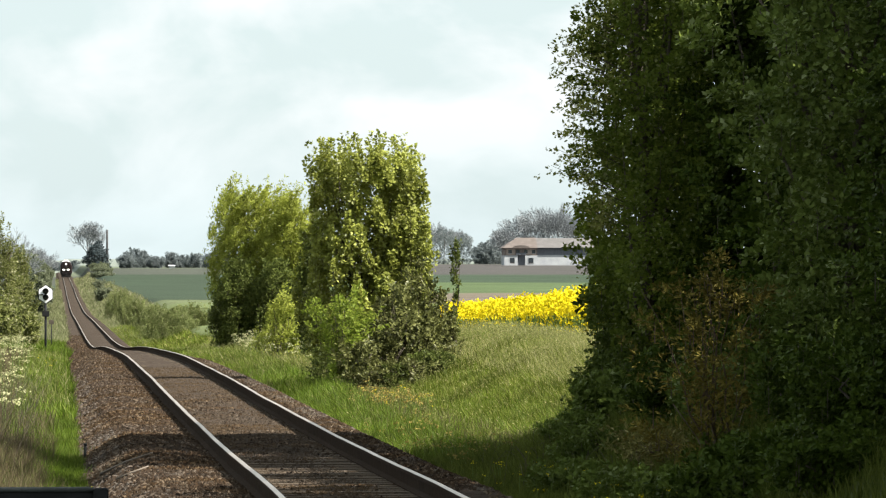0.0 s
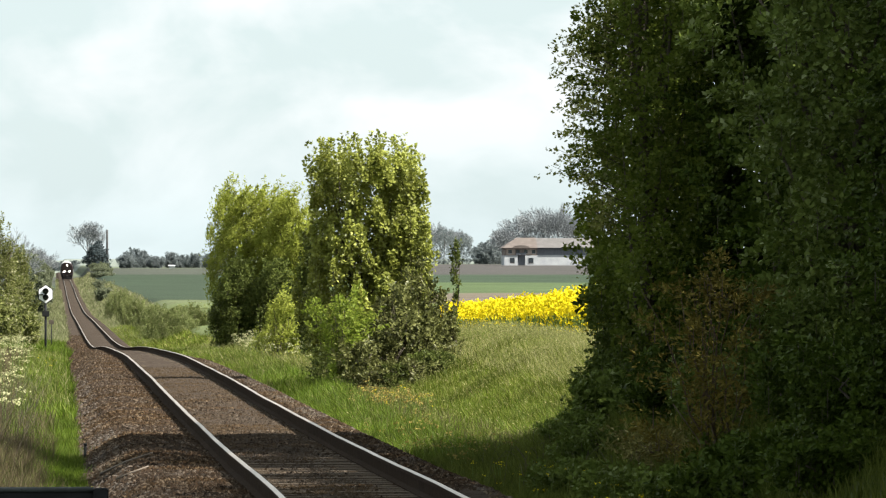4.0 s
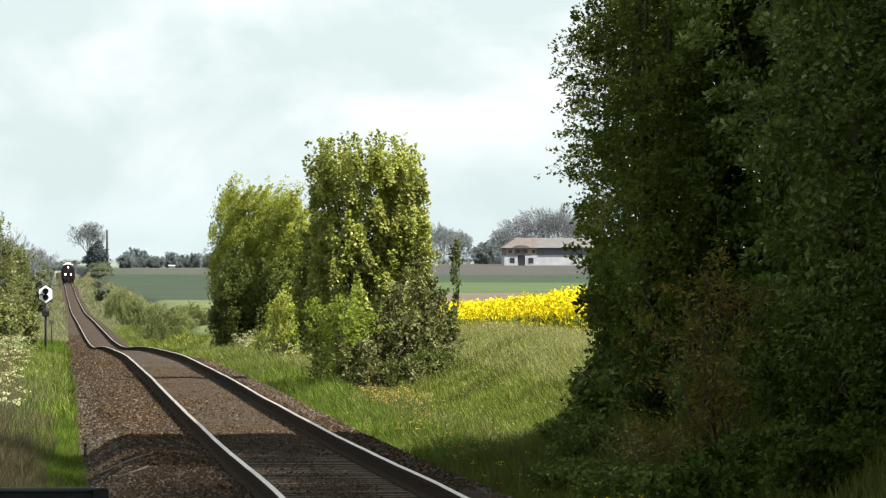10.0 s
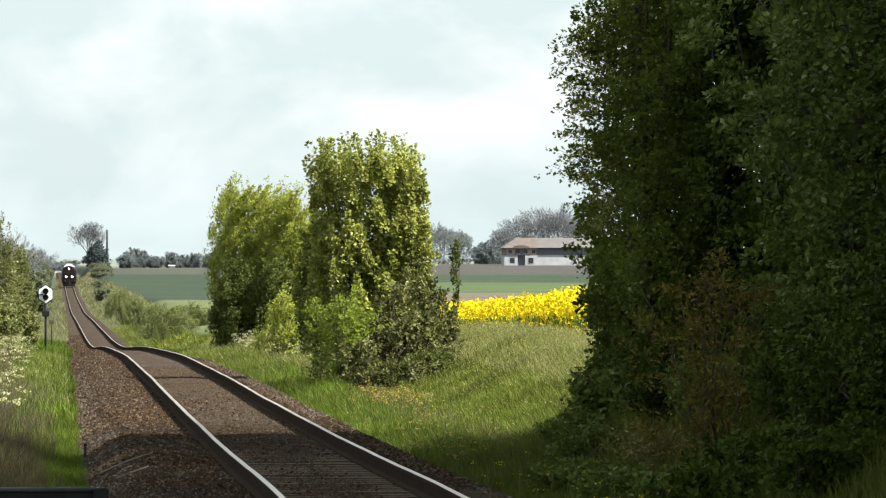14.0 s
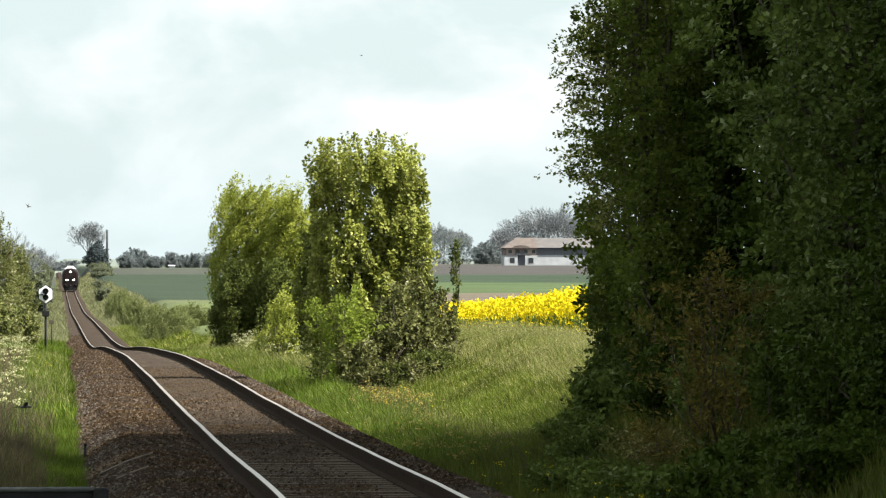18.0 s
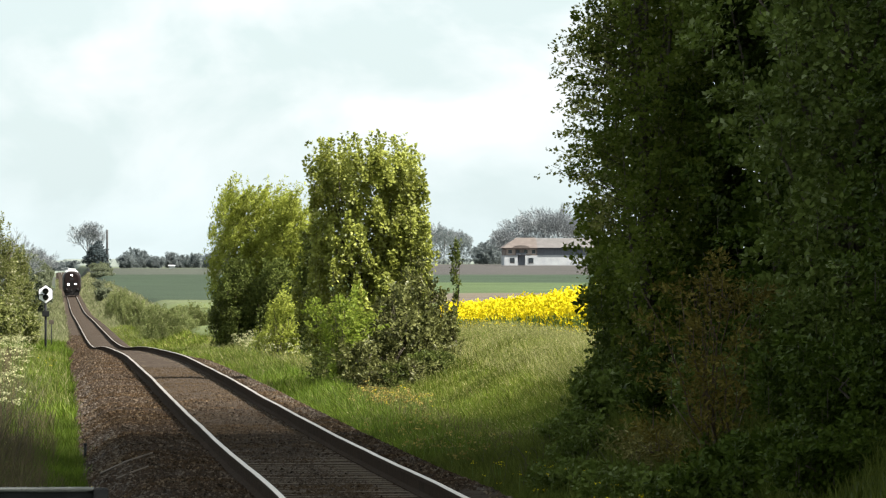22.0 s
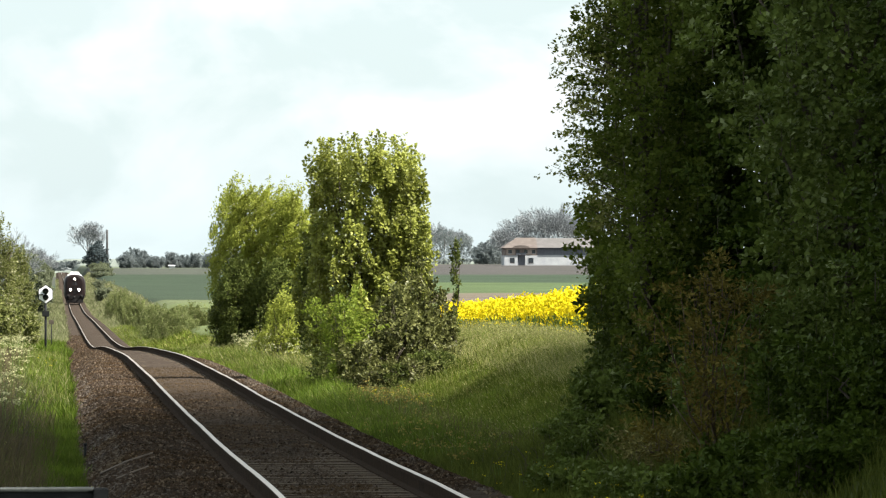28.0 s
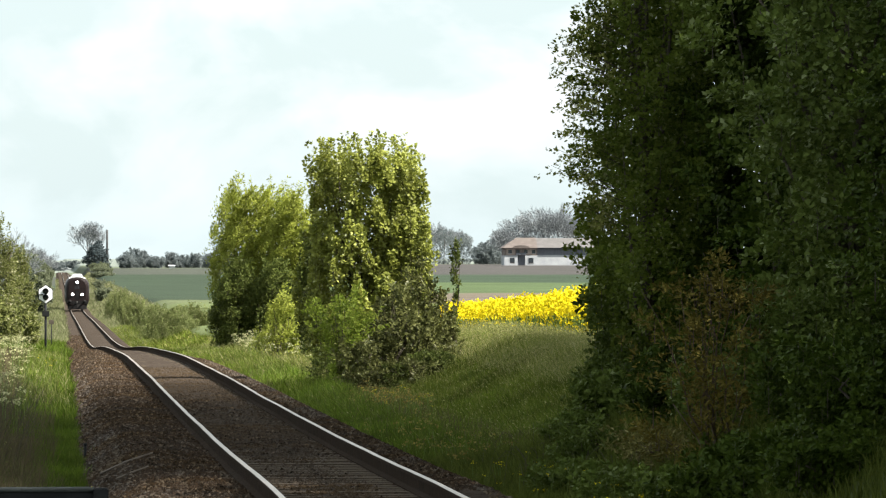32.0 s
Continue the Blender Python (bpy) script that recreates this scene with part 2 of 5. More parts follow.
M["end_leaf"] = leaf_mat("translucent_hedge_leaf", (0.060, 0.090, 0.011), (0.138, 0.172, 0.027), 0.48, 0.6, (0.26, 0.28, 0.12), 0.10, patch=0.7, swing=0.34)
# Backlight is put into this paler olive leaf colour.
M["backlit_fringe_leaf"] = leaf_mat("backlit_olive_leaf", (0.15, 0.165, 0.03), (0.32, 0.33, 0.10), 0.66, 0.5, (0.36, 0.36, 0.2), 0.12, patch=0.9, swing=0.3)
M["hazel"] = leaf_mat("hazel_leaf", (0.058, 0.086, 0.014), (0.118, 0.155, 0.032), 0.3, 0.6, (0.22, 0.26, 0.12), 0.12, patch=0.7, swing=0.3)
M["grey_hazel"] = leaf_mat("grey_green_hazel_leaf", (0.060, 0.088, 0.015), (0.130, 0.168, 0.036), 0.3, 0.6, (0.27, 0.31, 0.15), 0.13, patch=0.7, swing=0.35)
M["brown_leaf"] = leaf_mat("bronze_green_leaf", (0.078, 0.065, 0.012), (0.172, 0.140, 0.030), 0.25, 0.6)
M["bramble_leaf"] = leaf_mat("tan_bramble_leaf", (0.092, 0.088, 0.024), (0.20, 0.182, 0.06), 0.3, 0.6, (0.3, 0.27, 0.12), 0.12)
M["yellow_green"] = leaf_mat("yellow_green_catkin_leaf", (0.095, 0.114, 0.03), (0.18, 0.19, 0.064), 0.4, 0.5, (0.40, 0.39, 0.25), 0.18)
# Far leaves: distance haze is put into their pale, greyed colours.
M["far_leaf"] = leaf_mat("hazed_woodland_leaf", (0.15, 0.173, 0.176), (0.172, 0.196, 0.198), 0.5, 0.8, swing=0.12)
M["far_bush"] = leaf_mat("hazed_bush_leaf", (0.12, 0.138, 0.085), (0.165, 0.182, 0.112), 0.3, 0.8, swing=0.15)
M["plumage"] = mat("dark_plumage", (0.02, 0.02, 0.022), (0.05, 0.048, 0.045), 20, 0.7, bump=0.05)
# Needle colour blued for distance haze.
M["conifer"] = leaf_mat("hazed_conifer_needles", (0.058, 0.076, 0.082), (0.072, 0.092, 0.096), 0.3, 0.8, swing=0.12)


# ---- mesh helpers ----
def part(name, mesh, material, parent=None, label=""):
    ob = new(name, mesh)
    if material:
        mesh.materials.clear()
        mesh.materials.append(material)
    if parent:
        ob.parent = parent
    if label:
        ob["label"] = label
    return ob


def mesh_of(name, verts, faces, smooth=False):
    me = bpy.data.meshes.new(name)
    if hasattr(verts, "tolist"):
        verts = verts.tolist()
    if hasattr(faces, "tolist"):
        faces = faces.tolist()
    me.from_pydata(verts, [], faces)
    if smooth:
        me.polygons.foreach_set("use_smooth", [True] * len(me.polygons))
    me.update()
    return me


def bm_mesh(name, bm, smooth=False):
    me = bpy.data.meshes.new(name)
    bm.normal_update()
    bm.to_mesh(me)
    bm.free()
    if smooth:
        me.polygons.foreach_set("use_smooth", [True] * len(me.polygons))
    return me


def box_bm(bm, x0, x1, y0, y1, z0, z1, bevel=0.0):
    r = bmesh.ops.create_cube(bm, size=1.0)
    vs = r["verts"]
    for v in vs:
        v.co = Vector(((x0 + x1) / 2 + v.co.x * (x1 - x0), (y0 + y1) / 2 + v.co.y * (y1 - y0), (z0 + z1) / 2 + v.co.z * (z1 - z0)))
    if bevel:
        es = list({e for v in vs for e in v.link_edges})
        bmesh.ops.bevel(bm, geom=es, offset=bevel, segments=2, affect="EDGES")
    return bm


def box(name, x0, x1, y0, y1, z0, z1, bevel=0.0):
    return bm_mesh(name, box_bm(bmesh.new(), x0, x1, y0, y1, z0, z1, bevel))


def rod(V, F, pts, radii, n=6):
    """Adds a tapered tube along pts to the lists V and F."""
    pts = [Vector(p) for p in pts]
    base = len(V)
    for i, p in enumerate(pts):
        d = (pts[min(i + 1, len(pts) - 1)] - pts[max(i - 1, 0)])
        d = d.normalized() if d.length > 1e-6 else Vector((0, 0, 1))
        u = d.orthogonal().normalized()
        w = d.cross(u)
        for k in range(n):
            a = 2 * math.pi * k / n
            q = p + (u * math.cos(a) + w * math.sin(a)) * radii[i]
            V.append((q.x, q.y, q.z))
    for i in range(len(pts) - 1):
        for k in range(n):
            a, b2 = base + i * n + k, base + i * n + (k + 1) % n
            F.append((a, b2, b2 + n, a + n))
    F.append(tuple(base + k for k in range(n))[::-1])
    F.append(tuple(base + (len(pts) - 1) * n + k for k in range(n)))


def rod_mesh(name, pts, radii, n=8, smooth=True):
    V, F = [], []
    rod(V, F, pts, radii, n)
    return mesh_of(name, V, F, smooth)


def unit(a):
    return a / np.maximum(np.linalg.norm(a, axis=1, keepdims=True), 1e-9)


def leaf_faces(p, axis, size, rng, wide=0.55, fold=0.25, face=None):
    """Folded diamond leaves at points p, along axis; returns vertices and triangles."""
    n = len(p)
    axis = unit(axis)
    side = unit(np.cross(axis, rng.normal(size=(n, 3)) * (1.0 if face is None else 0.45) + (0 if face is None else face)))
    up = np.cross(side, axis)
    s = (size * rng.uniform(0.6, 1.25, n))[:, None]
    v = np.empty((n, 4, 3))
    v[:, 0] = p
    v[:, 1] = p + axis * s * 0.45 + side * s * wide * 0.5 + up * s * fold * 0.5
    v[:, 2] = p + axis * s
    v[:, 3] = p + axis * s * 0.45 - side * s * wide * 0.5 + up * s * fold * 0.5
    k = np.arange(n)[:, None] * 4
    f = np.concatenate([k + np.array([[0, 1, 2]]), k + np.array([[0, 2, 3]])], axis=0)
    return v.reshape(-1, 3), f


def pchip(x, xs, ys):
    xs, ys = np.array(xs, float), np.array(ys, float)
    h, dl = np.diff(xs), np.diff(ys) / np.diff(xs)
    m = np.zeros(len(xs))
    m[0], m[-1] = dl[0], dl[-1]
    m[1:-1] = (dl[:-1] * h[1:] + dl[1:] * h[:-1]) / (h[:-1] + h[1:])
    x = np.clip(np.asarray(x, float), xs[0], xs[-1])
    i = np.clip(np.searchsorted(xs, x) - 1, 0, len(xs) - 2)
    t = (x - xs[i]) / h[i]
    return ((1 + 2 * t) * (1 - t) ** 2 * ys[i] + t * (1 - t) ** 2 * h[i] * m[i] + t * t * (3 - 2 * t) * ys[i + 1] + t * t * (t - 1) * h[i] * m[i + 1])


# ---- the lie of the land ----
RAIL_D = [-60, 30, 48, 58, 70, 88, 104, 119, 141, 166, 202, 269, 308, 361, 461, 646, 729, 853, 957, 1061, 1186, 1311, 1900, 2850, 3800, 4900]
RAIL_Z = [0.03, 0.03, 0.0, -0.08, -0.14, -0.21, -0.25, -0.32, -0.44, -0.70, -1.13, -2.13, -2.42, -2.61, -2.90, -3.47, -3.30, -2.98, -2.46, -2.0, -1.54, -1.08, -0.4, 1.0, 4.0, 7.0]
FIELD_D = [-30, 60, 100, 133, 190, 276, 380, 520, 665, 920, 1090, 1330, 1900, 3800, 4900]
FIELD_Z = [0.8, 0.65, 0.40, -0.10, -0.55, -1.38, -1.27, -1.43, -1.36, -0.98, 0.2, 1.79, 2.33, 5.2, 7.6]
TRACK_X = 2.614
GAUGE = 0.75


def rail_z(d):
    return pchip(d, RAIL_D, RAIL_Z)


def smooth(a, b, x):
    t = np.clip((np.asarray(x, float) - a) / (b - a), 0, 1)
    return t * t * (3 - 2 * t)


def land(x, d):
    """Height of the ground."""
    x, d = np.asarray(x, float), np.asarray(d, float)
    r, f = rail_z(d), pchip(d, FIELD_D, FIELD_Z)
    z = r - 0.52 + 0.12 * smooth(4.4, 5.5, x) + 1.0 * smooth(6.3, 9.4, x)
    z = z + 0.75 * smooth(5.5, 6.9, x) * smooth(9.6, 7.0, x) * smooth(73, 65, d)
    z = z + 0.12 * smooth(0.2, -0.8, x) + 0.45 * smooth(-1.5, -6.0, x)
    far = smooth(300, 600, d)
    z = z + (f - z) * smooth(0, 1, (x - 9.0 + 2.6 * far) / (6.0 - 2.4 * far))
    z = z + (np.maximum(f, r) - z) * smooth(-6.0, -25.0, x)
    z = z - 1.1 * smooth(78, 48, x) * smooth(6, 14, x) * smooth(950, 1400, d) * smooth(2600, 1700, d)
    return z + 0.04 * np.sin(x * 1.7 + d * 0.21) * np.sin(d * 0.37 + x * 0.4) * smooth(4.6, 6, x)


def spot(x, d, dz=0.0):
    return Vector((x, d, float(land(x, d)) + dz))


# ---- ground ----
def build_ground():
    xs = np.concatenate([-np.geomspace(3200, 12, 26), np.linspace(-10, 16, 80), np.geomspace(18, 3200, 34)])
    ds = np.concatenate([np.linspace(-900, -80, 6), np.linspace(-60, 20, 40), np.linspace(26, 300, 170), np.geomspace(304, 4900, 130)])
    gx, gd = np.meshgrid(xs, ds)
    gz = land(gx, gd)
    gz = gz - 0.18 * smooth(0.2, 1.0, gx) * smooth(4.5, 3.8, gx)
    v = np.stack([gx, gd, gz], -1).reshape(-1, 3)
    nx = len(xs)
    i, j = np.meshgrid(np.arange(nx - 1), np.arange(len(ds) - 1))
    a = (j * nx + i).reshape(-1)
    f = np.stack([a, a + 1, a + nx + 1, a + nx], -1)
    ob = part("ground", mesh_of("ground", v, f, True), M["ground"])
    tagged(ob, "grassy railway cutting with crop fields rising behind", "ground", kind="structure")


build_ground()


# ---- railway ----
def bed_z(x, d):
    """Height of the ballast above: level with the sleepers between the shoulders."""
    x = np.asarray(x, float)
    near = np.minimum(abs(x - TRACK_X - GAUGE), abs(x - TRACK_X + GAUGE))
    return rail_z(d) - 0.158 - 0.022 * np.exp(-(near / 0.32) ** 2) - 0.02 * smooth(66, 60, d) * smooth(0.74, 0.6, abs(x - TRACK_X)) - 0.36 * smooth(1.0, 0.15, x) - 0.36 * smooth(4.0, 4.6, x)


def build_bed():
    rng = np.random.default_rng(5)
    xs = np.linspace(0.1, 4.65, 60)
    ds = np.concatenate([np.linspace(-60, 38, 80), np.linspace(38.2, 120, 700), np.geomspace(120.5, 1900, 260)])
    gx, gd = np.meshgrid(xs, ds)
    gz = bed_z(gx, gd) + rng.normal(0, 0.008, gx.shape)
    v = np.stack([gx, gd, gz], -1).reshape(-1, 3)
    nx = len(xs)
    i, j = np.meshgrid(np.arange(nx - 1), np.arange(len(ds) - 1))
    a = (j * nx + i).reshape(-1)
    ob = part("ballast_bed", mesh_of("ballast_bed", v, np.stack([a, a + 1, a + nx + 1, a + nx], -1), True), M["bed"])
    tagged(ob, "brown crushed-stone ballast bed under the single track", "ballast", kind="structure")


build_bed()


def scatter_stones(name, label, zones, material, seed):
    """Loose stones: uneven lumps half sunk in the bed."""
    rng = np.random.default_rng(seed)
    P, S = [], []
    for x0, x1, d0, d1, per, size in zones:
        n = int((x1 - x0) * (d1 - d0) * per)
        d = d0 + (d1 - d0) * rng.uniform(0, 1, n) ** 1.5
        x = rng.uniform(x0, x1, n)
        P.append(np.stack([x, d, bed_z(x, d) + size * 0.08], -1))
        S.append(rng.uniform(0.5, 1.3, n) * size)
    P, S = np.concatenate(P), np.concatenate(S)
    keep = np.minimum(abs(P[:, 0] - TRACK_X - GAUGE), abs(P[:, 0] - TRACK_X + GAUGE)) > 0.07
    P, S = P[keep], S[keep]
    n = len(P)
    o = np.array([(1, 0, 0), (-1, 0, 0), (0, 1, 0), (0, -1, 0), (0, 0, 1)], float) * 0.5
    a = rng.uniform(0, 6.28, n)
    v = o[None] * rng.uniform(0.6, 1.3, (n, 5, 1)) * np.array([1, 1, 0.8])
    c, s = np.cos(a)[:, None], np.sin(a)[:, None]
    x, y = v[..., 0] * c - v[..., 1] * s, v[..., 0] * s + v[..., 1] * c
    t = rng.uniform(-0.7, 0.7, n)[:, None]
    z = v[..., 2] + x * t
    v = np.stack([x, y, z], -1) * S[:, None, None] + P[:, None]
    tri = np.array([(0, 2, 4), (2, 1, 4), (1, 3, 4), (3, 0, 4)])
    f = (np.arange(n)[:, None, None] * 5 + tri[None]).reshape(-1, 3)
    ob = part(name, mesh_of(name, v.reshape(-1, 3), f), material)
    tagged(ob, label, "gravel", kind="stuff")


scatter_stones("ballast_stones", "grey and rusty brown crushed ballast stones beside the rails",
               [(0.2, 1.8, 46, 75, 330, 0.058), (0.2, 1.8, 75, 135, 150, 0.065), (0.2, 1.8, 135, 240, 60, 0.09), (0.2, 1.8, 240, 360, 22, 0.11), (3.45, 4.55, 50, 75, 330, 0.058), (3.45, 4.55, 75, 150, 150, 0.065)], M["stones"], 11)
scatter_stones("grey_ballast_stones", "loose clean grey stones along the ballast edge", [(0.2, 0.8, 62, 80, 140, 0.06), (0.2, 0.8, 40, 62, 70, 0.06), (0.2, 0.7, 80, 130, 60, 0.065), (0.8, 1.3, 40, 70, 14, 0.055), (3.9, 4.6, 45, 80, 60, 0.06), (3.8, 4.65, 80, 140, 85, 0.065)], M["grey_stones"], 13)
scatter_stones("dark_ballast_stones", "scattered dark stones lying between the rails", [(1.95, 3.28, 40, 62, 45, 0.05), (1.95, 3.28, 62, 100, 22, 0.06), (2.1, 3.1, 66, 74, 40, 0.055), (2.0, 2.7, 84, 92, 45, 0.06)], M["stones"], 14)
scatter_stones("track_grit", "fine sandy brown grit between the rails", [(1.93, 3.3, 46, 70, 330, 0.038), (1.93, 3.3, 70, 130, 160, 0.04)], M["grit"], 12)

track = tagged(new("railway_track"), "single railway track with worn bright rails on sleepers", "railway track", kind="structure")


def build_rails():
    prof = [(-0.035, 0.0), (-0.036, -0.03), (-0.01, -0.045), (-0.01, -0.135), (-0.068, -0.155), (-0.068, -0.168), (0.068, -0.168), (0.068, -0.155), (0.01, -0.135), (0.01, -0.045), (0.036, -0.03), (0.035, 0.0)]
    ds = np.concatenate([np.linspace(-60, 6, 12), np.linspace(8, 300, 240), np.geomspace(302, 1900, 160)])
    fine = np.linspace(8, 300, 620)
    ds = np.concatenate([ds[ds < 8], fine, ds[ds > 300]])
    for sx in (-1, 1):
        x0 = TRACK_X + sx * GAUGE
        zs = rail_z(ds) + 0.004 * np.sin(ds * 0.43 + sx) * np.sin(ds * 0.113 + 2 * sx) + 0.0008 * np.sin(ds * 1.7 + 3 * sx)
        ease = 0.004 * np.sin(ds * 0.33 + 1.7 * sx) + 0.001 * np.sin(ds * 1.31 + sx)
        V, F, k = [], [], len(prof)
        for d, z, e in zip(ds, zs, ease):
            V += [(x0 + px + e, d, z + pz) for px, pz in prof]
        for i in range(len(ds) - 1):
            for q in range(k):
                a, b2 = i * k + q, i * k + (q + 1) % k
                F.append((a, b2, b2 + k, a + k))
        rail = part("rail", mesh_of("rail", V, F), M["rust"], track, "rust-brown steel rail")
        V, F = [], []
        top = [(-0.026, 0.001), (-0.022, 0.005), (0.022, 0.005), (0.026, 0.001)]
        for d, z, e in zip(ds, zs, ease):
            V += [(x0 + px + e, d, z + pz) for px, pz in top]
        for i in range(len(ds) - 1):
            for q in range(3):
                a = i * 4 + q
                F.append((a, a + 1, a + 5, a + 4))
        part("running_surface", mesh_of("running_surface", V, F), M["steel"], rail, "bright polished wheel path")


build_rails()


# ---- plants ----
def envelope(z, prof):
    return np.interp(z, [p[0] for p in prof], [p[1] for p in prof])


def crown_points(n, h, prof, sx, sy, rng, lump=0.28, hollow=0.4, knob=1.0):
    if n == 0:
        return np.zeros((0, 3))
    out, got = [], 0
    ph = rng.uniform(0, 6.28, 6)
    while got < n:
        z = rng.uniform(prof[0][0], prof[-1][0], n * 3)
        r = envelope(z, prof)
        ok = rng.uniform(0, max(p[1] for p in prof), n * 3) < r + 0.05
        z, r = z[ok], r[ok]
        a = rng.uniform(0, 6.28, len(z))
        zz = z * h
        zk = zz * knob
        r = r * (1 + lump * (np.sin(3 * a + 1.3 * zk + ph[0]) * 0.5 + np.sin(5 * a - 2.1 * zk + ph[1]) * 0.35 + np.sin(2 * a + 3.3 * zk + ph[2]) * 0.4))
        q = r * (hollow + (1 - hollow) * np.sqrt(rng.uniform(0, 1, len(z))))
        out.append(np.stack([q * np.cos(a) * sx, q * np.sin(a) * sy, zz], -1))
        got += len(z)
    return np.concatenate(out)[:n]


def plumes_of(c, per, length, radius, up, wind, rng, flat=0.0, bend=0.0, lift=(0.7, 0.5, 0.32)):
    """Leafy plumes: each a tapering spray of leaves round its own axis. Returns leaf places and leaf axes."""
    n = len(c)
    out = unit(np.stack([c[:, 0], c[:, 1], np.zeros(n)], -1))
    ax = unit(out * (1 - up) + np.array([[wind, 0, up]]) + rng.normal(0, 0.16, c.shape))
    ln = rng.uniform(0.55, 1.35, n) * length
    u = unit(np.cross(ax, rng.normal(size=(n, 3))))
    w = np.cross(ax, u)
    t = rng.uniform(0, 1, (n, per)) ** 0.85
    a = rng.uniform(0, 6.28, (n, per))
    r = radius * (1.0 - 0.8 * t) * np.sqrt(rng.uniform(0.12, 1, (n, per))) * rng.uniform(0.7, 1.35, (n, 1))
    side = u[:, None] * np.cos(a)[..., None] + w[:, None] * np.sin(a)[..., None]
    side[..., 2] *= 1 - flat
    pos = c[:, None] + ax[:, None] * ((t - 0.4) * ln[:, None])[..., None] + side * r[..., None]
    pos[..., 2] -= bend * t * t * ln[:, None]
    la = side * lift[0] + ax[:, None] * lift[1] + rng.normal(0, lift[2], pos.shape)
    return pos.reshape(-1, 3), la.reshape(-1, 3)


def make_tree(name, label, category, at, h, prof, shoots, per, leaf, material, seed, sx=1.0, sy=1.0, shoot_len=0.35, up=0.8, wide=0.55, lump=0.28,
              trunk_r=0.06, bark=None, limbs=14, hollow=0.4, stems=1, lean=(0, 0), group="", wind=0.0, sway=0.25, core=0.25, fold=0.25, plumes=0, plume=(0.5, 0.13), bough=(0.3, 0.0), inner=0.8, outer=0.5, lift=(0.7, 0.5, 0.32), even=1.0, knob=1.0, spikes=None):
    """A tapered trunk (or several stems) with limbs, and a crown of leafy shoots. prof: (height share, radius in metres)."""
    rng = np.random.default_rng(seed)
    root = new(name)
    root.location = at
    tagged(root, label, category, group)
    V, F = [], []
    tops = []
    for s in range(stems):
        b = Vector((rng.normal(0, 0.12), rng.normal(0, 0.12), -0.15)) if stems > 1 else Vector((0, 0, -0.15))
        t = Vector((lean[0] + rng.normal(0, sway) * (1 + 0.3 * stems), lean[1] + rng.normal(0, sway), h * rng.uniform(0.78, 0.92)))
        pts = [b.lerp(t, k / 6) + Vector((rng.normal(0, 0.05), rng.normal(0, 0.05), 0)) * (k > 0) for k in range(7)]
        rod(V, F, pts, [trunk_r * (1 - 0.13 * k) for k in range(7)], 7)
        tops.append(pts)
    part("trunk", mesh_of("trunk", V, F, True), bark or M["bark"], root)
    V, F = [], []
    ends = crown_points(limbs, h, prof, sx * 0.85, sy * 0.85, rng, lump, 0.6)
    for e in ends:
        pts = tops[int(rng.integers(len(tops)))]
        k = int(np.clip(e[2] / h * 6 - rng.uniform(0.8, 1.8), 0.5, 5))
        p0 = pts[k]
        mid = p0.lerp(Vector(e), 0.5) + Vector((0, 0, -0.08 * h * rng.uniform(0, 0.5)))
        rod(V, F, [p0, mid, Vector(e)], [trunk_r * 0.42, trunk_r * 0.28, 0.006], 5)
    if V:
        tagged(part("branchwork", mesh_of("branchwork", V, F, True), bark or M["bark"], root), kind="stuff")
    V, F = [], []
    if plumes:
        c = crown_points(plumes, h, prof, sx, sy, rng, lump, outer, knob)
        pos, ax = plumes_of(c, per, plume[0], plume[1], up, wind, rng, *bough, lift)
        if spikes:
            # slender upright shoots that stand out of the upper crown
            low = spikes[4]
            high = [(low, float(envelope(low, prof)))] + [q for q in prof if q[0] > low]
            c2 = crown_points(spikes[0], h, high, sx, sy, rng, lump, 0.75, knob)
            c2[:, 2] += 0.4 * spikes[2]
            p2, a2 = plumes_of(c2, spikes[1], spikes[2], spikes[3], 0.94, wind, rng)
            pos, ax = np.concatenate([pos, p2]), np.concatenate([ax, a2])
        deep = crown_points(int(len(pos) * core), h, prof, sx * inner, sy * inner, rng, lump, 0.2, knob)
        pos = np.concatenate([pos, deep])
        ax = np.concatenate([ax, rng.normal(0, 1, deep.shape)])
        face = unit(np.stack([pos[:, 0], pos[:, 1], np.zeros(len(pos))], -1)) * 0.75
        face[:, 2] = 0.8
        face *= even
        for q in c[::2]:
            e = Vector(q) + Vector((wind, 0, up)) * plume[0] * 0.5
            rod(V, F, [Vector(q) - Vector((0, 0, 0.3 * plume[0])), e], [0.007, 0.002], 3)
        tagged(part("twig_spray", mesh_of("twig_spray", V, F), bark or M["bark"], root), kind="stuff")
        v, f = leaf_faces(pos, ax, leaf, rng, wide, fold, face)
        part("crown", mesh_of("crown", v, f), material, root)
        return root
    p = crown_points(shoots, h, prof, sx, sy, rng, lump, hollow)
    cx = np.stack([p[:, 0] * 0.9, p[:, 1] * 0.9, np.zeros(len(p))], -1)
    dirs = unit(unit(cx) * (1 - up) + np.array([[wind, 0, up]]) + rng.normal(0, 0.22, p.shape))
    ln = rng.uniform(0.6, 1.4, len(p)) * shoot_len
    for i in range(0, len(p), 3):
        q = p[i]
        e = q + dirs[i] * ln[i]
        rod(V, F, [q - dirs[i] * ln[i] * 0.4, e], [0.006, 0.002], 3)
    if V:
        tagged(part("twig_spray", mesh_of("twig_spray", V, F), bark or M["bark"], root), kind="stuff")
    t = rng.uniform(0, 1, (len(p), per))
    pos = (p[:, None] + dirs[:, None] * (ln[:, None] * t)[..., None]).reshape(-1, 3)
